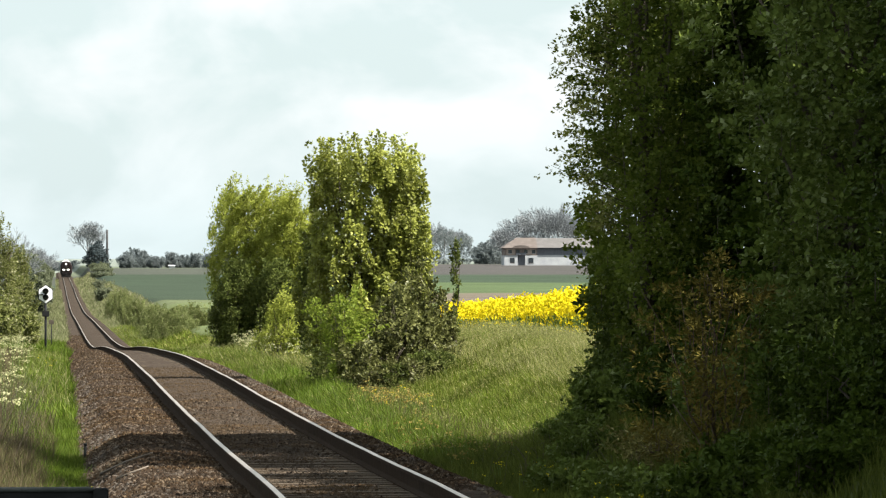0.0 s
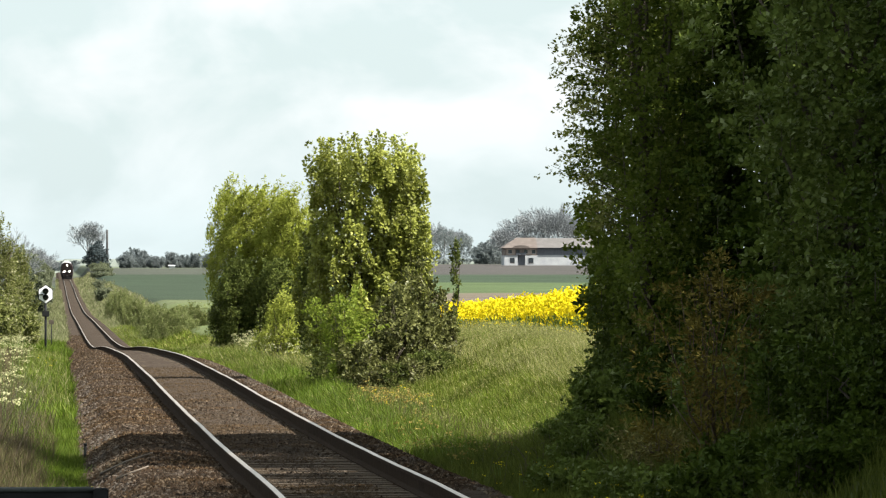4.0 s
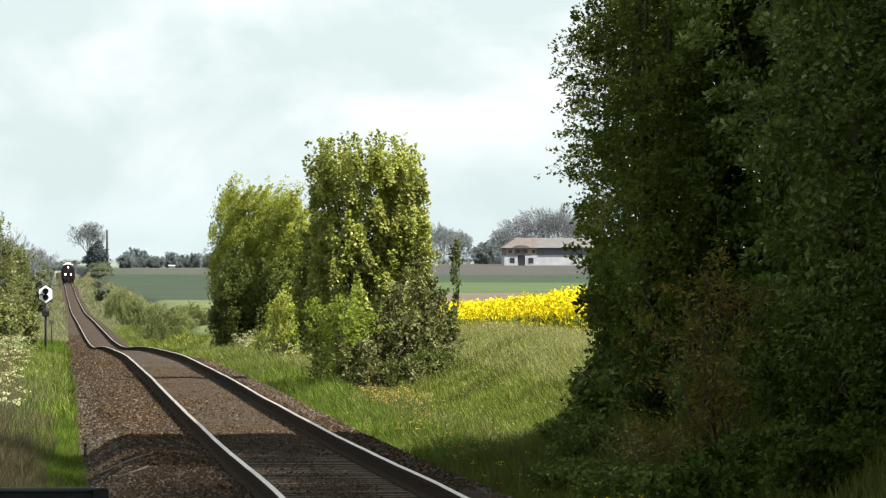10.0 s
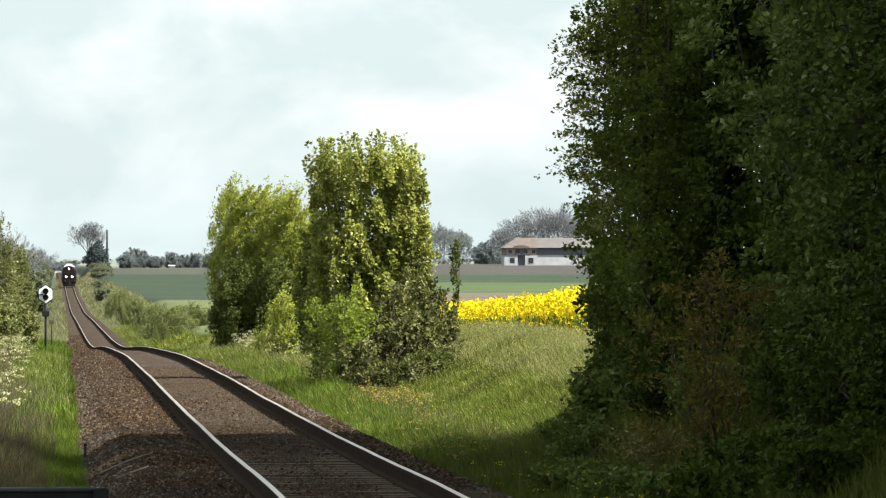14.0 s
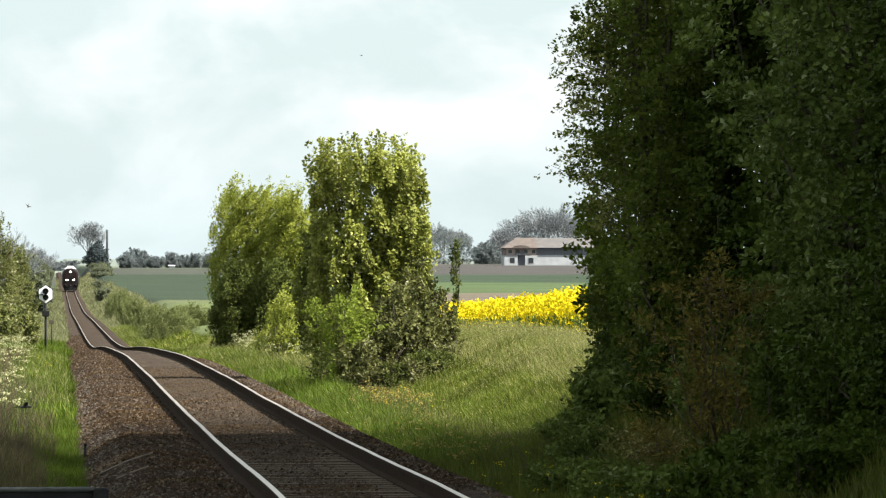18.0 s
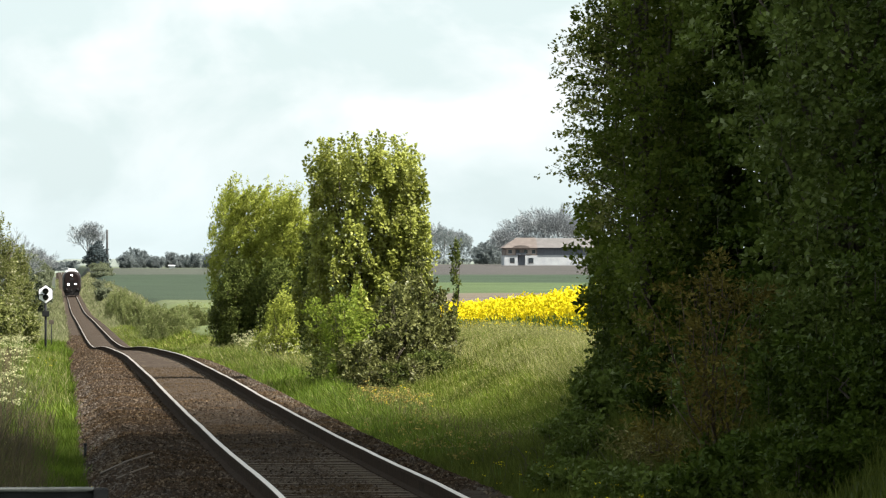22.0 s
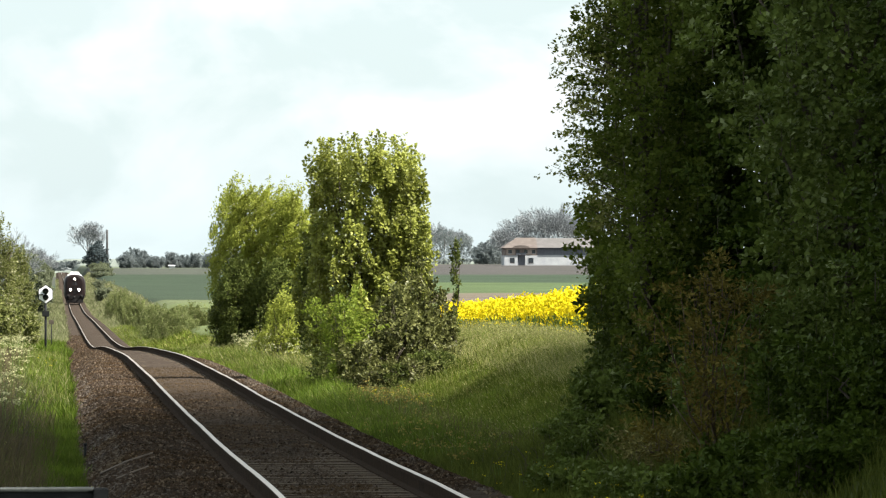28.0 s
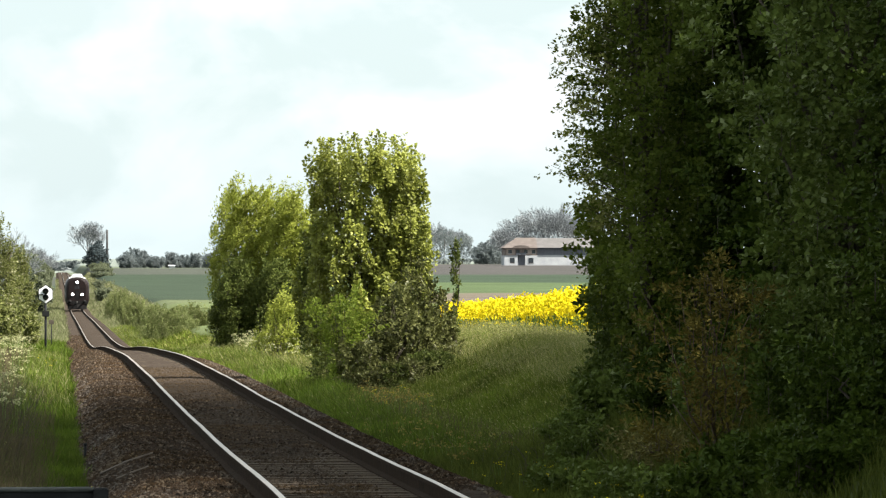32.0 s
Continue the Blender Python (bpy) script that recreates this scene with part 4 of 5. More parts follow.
for x, d, top, r, mt, seed in [(6.15, 105.2, -0.12, 0.36, "elder", 340), (6.6, 105.4, -0.05, 0.42, "dark_leaf", 341), (7.05, 105.6, 0.05, 0.42, "elder", 342), (7.5, 106.0, 0.2, 0.42, "dark_leaf", 343), (5.75, 106.0, 0.05, 0.34, "lime_leaf", 344), (7.9, 107.5, 0.35, 0.36, "elder", 345), (5.9, 110.5, 0.3, 0.6, "dark_leaf", 346)]:
    bush("bush_foot_herb", "tangled green herbs under the bushes on the bank", x, d, top, r, 0, 44, 0.08, mt, seed, up=0.2, sway=0.05, plumes=44, plume=(0.3, 0.1), core=0.3, wide=0.5, lump=0.5)
for x, d, top, r, seed in [(6.15, 63.5, 0.0, 0.34, 240), (6.25, 61.5, 0.2, 0.36, 241), (6.6, 64.6, 0.35, 0.32, 242), (5.9, 60.0, -0.15, 0.34, 243), (6.75, 65.6, 0.6, 0.34, 244), (6.75, 63.5, 0.9, 0.42, 245), (5.95, 58.5, 0.1, 0.45, 246)]:
    bush("bank_herb", "dark rank herbs on the shaded bank under the hedge", x, d, top, r, 0, 50, 0.06, "hazel", seed, up=0.55, sway=0.05, plumes=50, plume=(0.34, 0.1), core=0.3, wide=0.5, wind=-0.15)
for x, d, top, r, mt, sd in [(6.6, 330, -0.75, 1.7, "pale_willow", 61), (6.3, 425, -0.9, 1.3, "pale_willow", 62), (6.2, 520, -0.7, 1.6, "pale_willow", 63), (8.7, 345, -0.95, 1.2, "pale_willow", 64)]:
    bush("trackside_bush", "loose yellow-green bush beside the far track", x, d, top, r, 0, 60, 0.13, mt, sd, lump=0.4, up=0.8, plumes=200, plume=(0.8, 0.16), core=0.3, wide=0.35)
for x, d, top, r, sd in [(8.2, 900, -1.0, 1.5, 65), (9.0, 1060, 0.2, 2.0, 66), (10.0, 1190, 1.2, 2.4, 67), (10.6, 1300, 2.2, 2.6, 64), (7.0, 760, -1.5, 1.2, 63)]:
    bush("trackside_bush", "soft grey-green bush beside the far track, haze in its leaf colour", x, d, top, r, 0, 60, 0.22, "far_bush", sd, limbs=0, stems=1, plumes=80, plume=(0.9, 0.34), core=0.5, even=2.5, lump=0.3)
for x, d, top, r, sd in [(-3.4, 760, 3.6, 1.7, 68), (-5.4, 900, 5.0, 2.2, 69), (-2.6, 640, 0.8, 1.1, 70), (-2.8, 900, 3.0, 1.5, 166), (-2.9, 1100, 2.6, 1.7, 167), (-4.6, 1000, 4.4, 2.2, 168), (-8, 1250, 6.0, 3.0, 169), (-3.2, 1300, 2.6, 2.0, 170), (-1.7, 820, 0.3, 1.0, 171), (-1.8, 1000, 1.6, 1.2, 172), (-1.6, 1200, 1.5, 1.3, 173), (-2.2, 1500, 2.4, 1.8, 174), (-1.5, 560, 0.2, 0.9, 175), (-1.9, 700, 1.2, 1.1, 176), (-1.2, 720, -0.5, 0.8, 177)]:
    bush("far_trackside_bush", "green bush crowding the far track, haze in its leaf colour", x, d, top, r * 0.9, 0, 60, 0.24, "far_bush", sd, limbs=0, stems=1, plumes=60, plume=(0.8, 0.3), core=0.4, even=3.0)

# ---- left hedge ----
make_tree("catkin_tree", "yellow-green tree full of pale catkins by the track", "tree", spot(-3.3, 300), 6.8, [(0.0, 1.2), (0.3, 1.5), (0.7, 1.1), (1.0, 0.3)], 0, 60, 0.16, M["yellow_green"], 51, up=0.85, stems=4, trunk_r=0.08, plumes=260, plume=(1.1, 0.22), core=0.3, wide=0.4, wind=0.2)
make_tree("catkin_tree", "yellow-green tree full of pale catkins by the track", "tree", spot(-2.85, 420), 5.9, [(0.0, 0.9), (0.3, 1.15), (0.7, 0.9), (1.0, 0.25)], 0, 60, 0.18, M["yellow_green"], 52, up=0.85, stems=4, trunk_r=0.08, plumes=170, plume=(1.1, 0.22), core=0.3, wide=0.4, wind=0.2)
bush("verge_bush", "low yellow-green bush on the verge", -1.9, 285, -0.55, 1.0, 500, 11, 0.18, "yellow_green", 53, shoot_len=0.4)
bush("verge_bush", "low yellow-green bush on the verge", -2.9, 265, 0.1, 1.0, 500, 11, 0.18, "yellow_green", 54, shoot_len=0.4)
for x, d, h, seed in [(-5.0, 580, 9.0, 55), (-4.4, 1180, 8.2, 155), (-1.9, 1150, 6.6, 156)]:
    bare_tree("bare_tree", "leafless grey tree behind the trackside hedge", spot(x, d), h, 0.6, seed, 0.14, least=0.02)

# ---- distance ----
bare_tree("bare_tree", "large leafless grey tree on the skyline", spot(9.4, 1500), 13.5, 0.54, 71, 0.30, least=0.04)
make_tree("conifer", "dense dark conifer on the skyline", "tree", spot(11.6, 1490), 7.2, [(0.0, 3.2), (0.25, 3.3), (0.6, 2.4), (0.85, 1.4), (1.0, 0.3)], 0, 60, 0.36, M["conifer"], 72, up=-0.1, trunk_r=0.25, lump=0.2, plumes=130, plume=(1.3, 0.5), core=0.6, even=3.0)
mast = new("mast")
mast.location = spot(14.3, 1490)
tagged(mast, "tall thin brown wooden mast on the skyline", "mast")
part("pole", rod_mesh("pole", [(0, 0, -0.3), (0, 0, 6), (0, 0, 10.4)], [0.32, 0.3, 0.28], 8), M["mast"], mast)
part("cap", rod_mesh("cap", [(0, 0, 10.4), (0, 0, 10.7)], [0.26, 0.26], 8), M["grey_bark"], mast)
for x, d, h, r, sd in [(22.0, 1500, 5.1, 4.2, 73), (19.6, 1480, 3.4, 2.6, 74), (28.0, 1500, 2.9, 2.8, 75), (32.4, 1510, 4.3, 2.2, 76), (38.5, 1500, 3.7, 3.6, 77), (43.0, 1490, 4.0, 3.0, 78), (24.8, 1520, 4.4, 2.6, 79)] + [
                       (110.0, 1520, 9.6, 5.6, 81), (116.0, 1530, 8.2, 4.4, 82), (119.5, 1500, 5.6, 3.4, 180), (123.5, 1505, 5.0, 3.4, 181), (127.5, 1495, 5.4, 3.6, 182), (103.0, 1500, 7.0, 3.6, 83), (121.0, 1500, 6.2, 3.2, 84), (126.0, 1520, 5.0, 3.0, 85), (97.0, 1500, 8.0, 4.0, 86), (118, 1480, 4.2, 3.0, 87), (92, 1500, 7.0, 4, 88), (130, 1530, 6, 3.4, 89),
                       (-9.0, 1400, 6.0, 3.2, 90), (1.2, 2300, 3.6, 4.5, 183), (5.8, 2700, 3.0, 5.0, 184), (7.6, 2250, 3.0, 3.6, 185), (-11.0, 1350, 8.0, 4.0, 186), (47.0, 1510, 4.4, 3.4, 187), (35.2, 1515, 3.2, 2.6, 188), (-5.5, 1300, 4.2, 2.2, 91), (3.2, 2600, 3.2, 6.0, 92), (-6, 2500, 3.2, 6.5, 93)]:
    make_tree("far_tree", "rounded tree in the far field hedge, haze in its leaf colour", "tree", spot(x, d), h, [(a, b * r * 0.85) for a, b in BUSH], 0, 60, 0.34, M["far_leaf"], sd, up=0.5, trunk_r=0.14, limbs=0, plumes=70, plume=(1.3, 0.55), core=0.5, even=3.0)
for x, d, h, sd in [(111, 1550, 12.5, 194), (117, 1560, 11.0, 195), (129, 1470, 9.0, 196), (100, 1540, 14, 94), (106, 1560, 12.0, 95), (121.5, 1450, 10.0, 96), (127.5, 1460, 14.0, 97), (133.5, 1460, 17.0, 98), (138, 1460, 16.0, 99), (144, 1465, 15.0, 100), (124, 1480, 10.0, 101)]:
    bare_tree("bare_tree", "leafless grey tree behind the farmhouse", spot(x, d), h, 0.62, sd, 0.26, least=0.04)


def farmhouse():
    root = new("farmhouse")
    x0, d0 = 113.6, 1357.0
    root.location = (x0, d0, float(land(x0 + 10, d0)) - 0.1)
    tagged(root, "white farmhouse with timber upper floor and red-brown roof", "house")
    white = mat("white_render", (0.31, 0.325, 0.34), (0.39, 0.405, 0.42), 0.6, 0.9, bump=0.1)
    wood = mat("brown_timber_cladding", (0.12, 0.095, 0.085), (0.19, 0.155, 0.14), 1.5, 0.85, stretch=(6, 6, 0.5))
    grey = mat("dark_grey_cladding", (0.09, 0.10, 0.12), (0.14, 0.15, 0.17), 1.5, 0.8, stretch=(6, 6, 0.5))
    roof_m = mat("red_brown_roof_tiles", (0.085, 0.068, 0.06), (0.125, 0.105, 0.094), 0.8, 0.85, fine=12)
    roof_g = mat("grey_brown_roof_sheets", (0.085, 0.08, 0.078), (0.125, 0.118, 0.115), 0.8, 0.85, fine=12)
    glass = plain("dark_window_glass", (0.02, 0.025, 0.03), 0.1)
    part("ground_floor_wall", box("ground_floor_wall", 0, 3.4, 0, 9, 0, 2.6), white, root)
    part("ground_floor_wall", box("ground_floor_wall", 5.3, 8.4, 0.05, 9, 0, 2.6), white, root)
    part("barn_wall", box("barn_wall", 8.4, 27, 0.3, 9, 0, 2.7), white, root, "pale bluish-white barn wall")
    part("entrance", box("entrance", 3.4, 5.3, 0.8, 9, 0, 2.6), grey, root, "recessed dark timber entrance")
    part("upper_wall", box("upper_wall", 0.1, 8.4, 0.1, 8.9, 2.6, 4.55), wood, root, "brown timber upper wall")
    part("upper_wall", box("upper_wall", 8.4, 27, 0.5, 8.9, 2.7, 4.55), grey, root, "dark grey upper wall")
    tan = mat("pale_timber_panel", (0.26, 0.215, 0.185), (0.34, 0.285, 0.25), 1.5, 0.85, stretch=(6, 6, 0.5))
    for wx0, wx1 in ((0.5, 2.7), (5.5, 8.1)):
        part("timber_panel", box("timber_panel", wx0, wx1, 0.06, 0.14, 2.75, 4.3, 0.01), tan, root, "pale tan timber panel")
    part("balcony_rail", box("balcony_rail", 2.9, 5.4, -0.25, 0.06, 2.7, 3.25, 0.02), grey, root, "dark timber balcony front")
    for wx in (1.4, 6.2):
        w = part("window", box("window", wx, wx + 1.2, -0.06, 0.12, 0.7, 2.0, 0.02), glass, root, "dark window")
        part("frame", box("frame", wx - 0.1, wx + 1.3, -0.04, 0.1, 0.58, 0.7), wood, w)
    for wx in (1.0, 3.0, 5.0, 7.0):
        w = part("upper_window", box("upper_window", wx, wx + 0.9, 0.02, 0.2, 3.1, 4.0, 0.02), glass, root)
        part("frame", box("frame", wx - 0.08, wx + 0.98, 0.04, 0.2, 3.0, 3.1), white, w)
    V = [(-0.6, -0.7, 4.5), (8.4, -0.7, 4.5), (8.4, 9.7, 4.5), (-0.6, 9.7, 4.5), (3.4, 4.5, 7.1), (8.4, 4.5, 7.1)]
    part("roof", mesh_of("roof", V, [(0, 1, 5, 4), (2, 3, 4, 5), (3, 0, 4), (0, 3, 2, 1), (1, 2, 5)]), roof_m, root, "red-brown hipped roof")
    V = [(8.4, -0.6, 4.55), (27.5, -0.6, 4.55), (27.5, 9.6, 4.55), (8.4, 9.6, 4.55), (8.4, 4.5, 7.0), (27.5, 4.5, 7.0)]
    part("barn_roof", mesh_of("barn_roof", V, [(0, 1, 5, 4), (2, 3, 4, 5), (0, 4, 3), (1, 2, 5), (3, 2, 1, 0)]), roof_g, root, "grey-brown barn roof")
    V, F = [], []
    for k in range(9):
        a = math.pi * k / 8
        V += [(4.2 - 2.3 * math.cos(a), -0.85, 4.4 + 0.8 * math.sin(a)), (4.2 - 2.3 * math.cos(a), 2.2, 4.5 + 0.8 * math.sin(a))]
    for k in range(8):
        F.append((2 * k, 2 * k + 1, 2 * k + 3, 2 * k + 2))
    F.append(tuple(2 * k for k in range(9)))
    part("eyebrow_dormer", mesh_of("eyebrow_dormer", V, F), roof_m, root)
    return white


WHITE_WALL = farmhouse()


def far_shed(label, x, d, w, h, depth, lift=0.0):
    root = new("far_shed")
    root.location = spot(x, d, lift)
    tagged(root, label, "shed")
    part("wall", box("wall", -w / 2, w / 2, 0, depth, -0.3, h * 0.6), WHITE_WALL, root)
    V = [(-w / 2 - .2, -.2, h * .6), (w / 2 + .2, -.2, h * .6), (w / 2 + .2, depth + .2, h * .6), (-w / 2 - .2, depth + .2, h * .6), (-w / 2 - .2, depth / 2, h), (w / 2 + .2, depth / 2, h)]
    part("roof", mesh_of("roof", V, [(0, 1, 5, 4), (2, 3, 4, 5), (3, 0, 4), (1, 2, 5), (0, 3, 2, 1)]), WHITE_WALL, root)


far_shed("small white shed among the far trees", 31.8, 1470, 1.5, 0.9, 2.0)
far_shed("long low white shed where the track vanishes", 3.7, 2350, 7.0, 1.0, 4.0, 0.25)


# ---- rape field ----
def rape_field():
    rng = np.random.default_rng(7)
    n = 8500
    t = rng.uniform(0, 1, n)
    d = 165 + 120 * t
    x = 17.6 + 2.9 * t + 4.5 * rng.uniform(0, 1, n) ** 1.6
    z = land(x, d)
    h = 1.47 - 0.28 * t + rng.normal(0, 0.09, n) + 0.08 * np.sin(d * 0.3)
    k = 12
    p = np.stack([x, d, z + h], -1)[:, None] + rng.normal(0, 1, (n, k, 3)) * np.array([0.13, 0.13, 0.05])
    p[..., 2] -= rng.uniform(0, 1, (n, k)) ** 1.2 * 1.5
    v, f = leaf_faces(p.reshape(-1, 3), rng.normal(0, 1, (n * k, 3)) + np.array([[0, 0, 0.6]]), 0.125, rng, 0.9)
    tagged(part("rape_blossom", mesh_of("rape_blossom", v, f), M["yellow_flower"]), "dense bright yellow oilseed rape in bloom", "crop", kind="stuff")
    p = np.stack([x, d, z], -1)[:, None] + rng.normal(0, 1, (n, 3, 3)) * np.array([0.12, 0.12, 0.0])
    p[..., 2] += rng.uniform(0, 0.5, (n, 3))
    v, f = leaf_faces(p.reshape(-1, 3), rng.normal(0, 0.4, (n * 3, 3)) + np.array([[0, 0, 1.0]]), 0.34, rng, 0.15)
    tagged(part("rape_stems", mesh_of("rape_stems", v, f), M["rape_leaf"]), "green stems and leaves of oilseed rape", "crop", kind="stuff")


rape_field()


def umbels(name, label, spots, size, n_each, material, seed, tall):
    """Flower heads on thin stalks, gathered into one stand."""
    rng = np.random.default_rng(seed)
    P = []
    V, F = [], []
    for x0, x1, d0, d1, n in spots:
        for _ in range(n):
            x, d = rng.uniform(x0, x1), rng.uniform(d0, d1)
            z = float(land(x, d))
            h = tall * rng.uniform(0.6, 1.15)
            rod(V, F, [(x, d, z), (x + rng.normal(0, 0.05), d, z + h)], [0.006, 0.003], 3)
            P.append(np.array([x, d, z + h]) + rng.normal(0, 1, (n_each, 3)) * np.array([size, size, size * 0.35]))
    P = np.concatenate(P)
    ax = rng.normal(0, 1, P.shape) * np.array([1, 1, 0.25])
    v, f = leaf_faces(P, ax, size * 0.8, rng, 0.9)
    root = tagged(new(name), label, "flowers", kind="stuff")
    part("stalks", mesh_of("stalks", V, F), M["rape_leaf"], root)
    part("flower_heads", mesh_of("flower_heads", v, f), material, root)


umbels("cow_parsley", "white cow parsley flowering on the verge", [(6.5, 7.5, 186, 200, 60), (5.9, 6.8, 128, 150, 24), (5.9, 6.7, 150, 172, 60), (-1.05, -0.45, 74, 95, 34), (-1.35, -0.5, 92, 130, 44), (-1.7, -0.65, 130, 170, 44), (-2.5, -0.9, 165, 225, 45), (-3.2, -1.3, 225, 290, 20)], 0.045, 12, M["white_flower"], 8, 0.75)
umbels("brown_sorrel", "rusty yellow-brown sorrel heads in the bank grass", [(5.35, 6.2, 87, 97, 90), (5.0, 6.5, 84, 104, 30), (4.5, 5.4, 62, 80, 50)], 0.035, 8, M["sorrel"], 10, 0.36)
umbels("yellow_wildflowers", "small yellow wildflowers in the verge grass", [(5.4, 6.3, 86, 98, 22), (4.4, 5.5, 44, 62, 36), (0.1, 0.35, 46, 52, 10), (-0.6, 0.2, 120, 170, 10)], 0.022, 6, M["yellow_flower"], 9, 0.34)


def dry_stalks():
    rng = np.random.default_rng(77)
    V, F = [], []
    for _ in range(60):
        x, d = rng.uniform(4.7, 6.0), rng.uniform(54, 66)
        z = float(land(x, d))
        a, h, r = rng.uniform(0, 6.28), rng.uniform(0.2, 0.55), rng.uniform(0.002, 0.004)
        q = Vector((math.cos(a), math.sin(a), 0)) * h * rng.uniform(0.2, 0.9)
        p = Vector((x, d, z - 0.02))
        rod(V, F, [p, p + q * 0.3 + Vector((0, 0, h * 0.7)), p + q * 0.7 + Vector((0, 0, h)), p + q * 1.1 + Vector((0, 0, h * 0.85))], [r, r * 0.9, r * 0.7, r * 0.4], 4)
    tagged(part("dry_stalks", mesh_of("dry_stalks", V, F, True), M["bark"]), "arching dry dark brown stalks at the ballast edge", "plant", kind="stuff")


dry_stalks()


def tall_stems():
    """Last year's bare stems, standing among the dry grass and bent by the wind."""
    rng = np.random.default_rng(78)
    V, F = [], []
    for _ in range(70):
        x, d = rng.uniform(-1.15, -0.35), rng.uniform(58, 92)
        p = Vector((x, d, float(land(x, d)) - 0.02))
        h, a = rng.uniform(0.5, 0.95), rng.uniform(0.1, 0.55)
        tip = p + Vector((h * a, rng.normal(0, 0.1), h))
        rod(V, F, [p, p.lerp(tip, 0.5) + Vector((-0.04, 0, 0.03)), tip], [0.004, 0.003, 0.0012], 4)
        q = p.lerp(tip, 0.65)
        rod(V, F, [q, q + Vector((rng.normal(0.05, 0.08), 0, 0.16))], [0.002, 0.001], 3)
    tagged(part("tall_dry_stems", mesh_of("tall_dry_stems", V, F, True), M["bark"]), "thin dark bare stems among the dry verge grass", "plant", kind="stuff")


tall_stems()


# ---- level crossing signal, posts, gate ----
def signal():
    root = new("crossing_signal")
    x, d = -0.41, 228.0
    g = float(land(x, d))
    root.location = (x, d, g)
    tagged(root, "white hexagonal signal board with two hooded dark lamps on a post", "signal")
    zc = 0.707 - g
    dark = mat("black_signal_paint", (0.008, 0.009, 0.009), (0.016, 0.017, 0.018), 8, 0.7, bump=0.05, spec=0.15)
    white = mat("white_signal_enamel", (0.72, 0.73, 0.74), (0.82, 0.83, 0.84), 5, 0.4, bump=0.02)
    lens = plain("dark_lamp_glass", (0.03, 0.035, 0.04), 0.12)
    part("post", rod_mesh("post", [(0, 0, -0.4), (0, 0, zc - 0.3)], [0.052, 0.05], 10), dark, root)

    def hexa(name, r, y0, y1):
        bm = bmesh.new()
        pts = [(r * 0.94 * math.sin(a), r * 1.08 * math.cos(a)) for a in [math.pi * k / 3 for k in range(6)]]
        f = [bm.verts.new((px, y0, zc + pz)) for px, pz in pts]
        b = [bm.verts.new((px, y1, zc + pz)) for px, pz in pts]
        bm.faces.new(f)
        bm.faces.new(b[::-1])
        for k in range(6):
            bm.faces.new((f[k], f[(k + 1) % 6], b[(k + 1) % 6], b[k]))
        return bm_mesh(name, bm)

    part("backing", hexa("backing", 0.385, -0.05, 0.02), dark, root, "black hexagonal backing")
    part("board", hexa("board", 0.35, -0.075, -0.054), white, root, "white enamel hexagon")
    for dz in (0.13, -0.13):
        lamp = part("lamp", rod_mesh("lamp", [(0, -0.2, zc + dz), (0, -0.07, zc + dz)], [0.105, 0.13], 16), dark, root, "round black lamp housing")
        part("lens", rod_mesh("lens", [(0, -0.215, zc + dz), (0, -0.195, zc + dz)], [0.075, 0.08], 16), lens, lamp)
        V, F = [], []
        for k in range(9):
            a = math.radians(-20 + 220 * k / 8)
            for y in (-0.2, -0.42):
                V.append((0.125 * math.cos(a), y, zc + dz + 0.125 * math.sin(a)))
        for k in range(8):
            F.append((2 * k, 2 * k + 1, 2 * k + 3, 2 * k + 2))
        part("hood", mesh_of("hood", V, F), dark, lamp)
    part("arm", box("arm", -0.30, -0.1, -0.16, -0.08, zc - 0.045, zc - 0.0, 0.01), dark, root)
    part("junction_box", box("junction_box", -0.15, 0.15, -0.12, 0.1, zc - 0.95, zc - 0.71, 0.015), dark, root, "dark junction box on the post")
    return dark


DARK = signal()
marker = new("marker_post")
marker.location = spot(-0.22, 300)
tagged(marker, "thin dark post with a small plate beside the track", "post")
part("post", rod_mesh("post", [(0, 0, -0.3), (0, 0, 1.75)], [0.035, 0.03], 8), DARK, marker)
part("plate", box("plate", -0.14, 0.14, -0.05, -0.03, 1.5, 1.72, 0.005), M["bark"], marker)
stub = new("marker_stub")
stub.location = (0.39, 70.5, float(bed_z(0.39, 70.5)))
tagged(stub, "short black marker stub at the ballast edge", "post")
part("post", rod_mesh("post", [(0, 0, -0.1), (0, 0, 0.16)], [0.018, 0.018], 8), DARK, stub)
part("cap", rod_mesh("cap", [(0, 0, 0.16), (0, 0, 0.19)], [0.026, 0.022], 8), DARK, stub)
for (xa, da), (xb, db), up_end, r in [((0.51, 60.8), (1.085, 60.15), 0.085, 0.017), ((0.635, 56.6), (0.98, 56.6), 0.045, 0.014)]:
    a, b = Vector((xa, da, float(bed_z(xa, da)) + 0.05)), Vector((xb, db, float(bed_z(xb, db)) + up_end))
    m = a.lerp(b, 0.5)
    m.z = max(m.z, float(bed_z(m.x, m.y)) + 0.028)
    st = part("fallen_stick", rod_mesh("fallen_stick", [a, m, b], [r * 0.9, r * 0.75, r * 0.5], 6), M["stick"])
    tagged(st, "long weathered grey stick lying on the ballast", "stick")


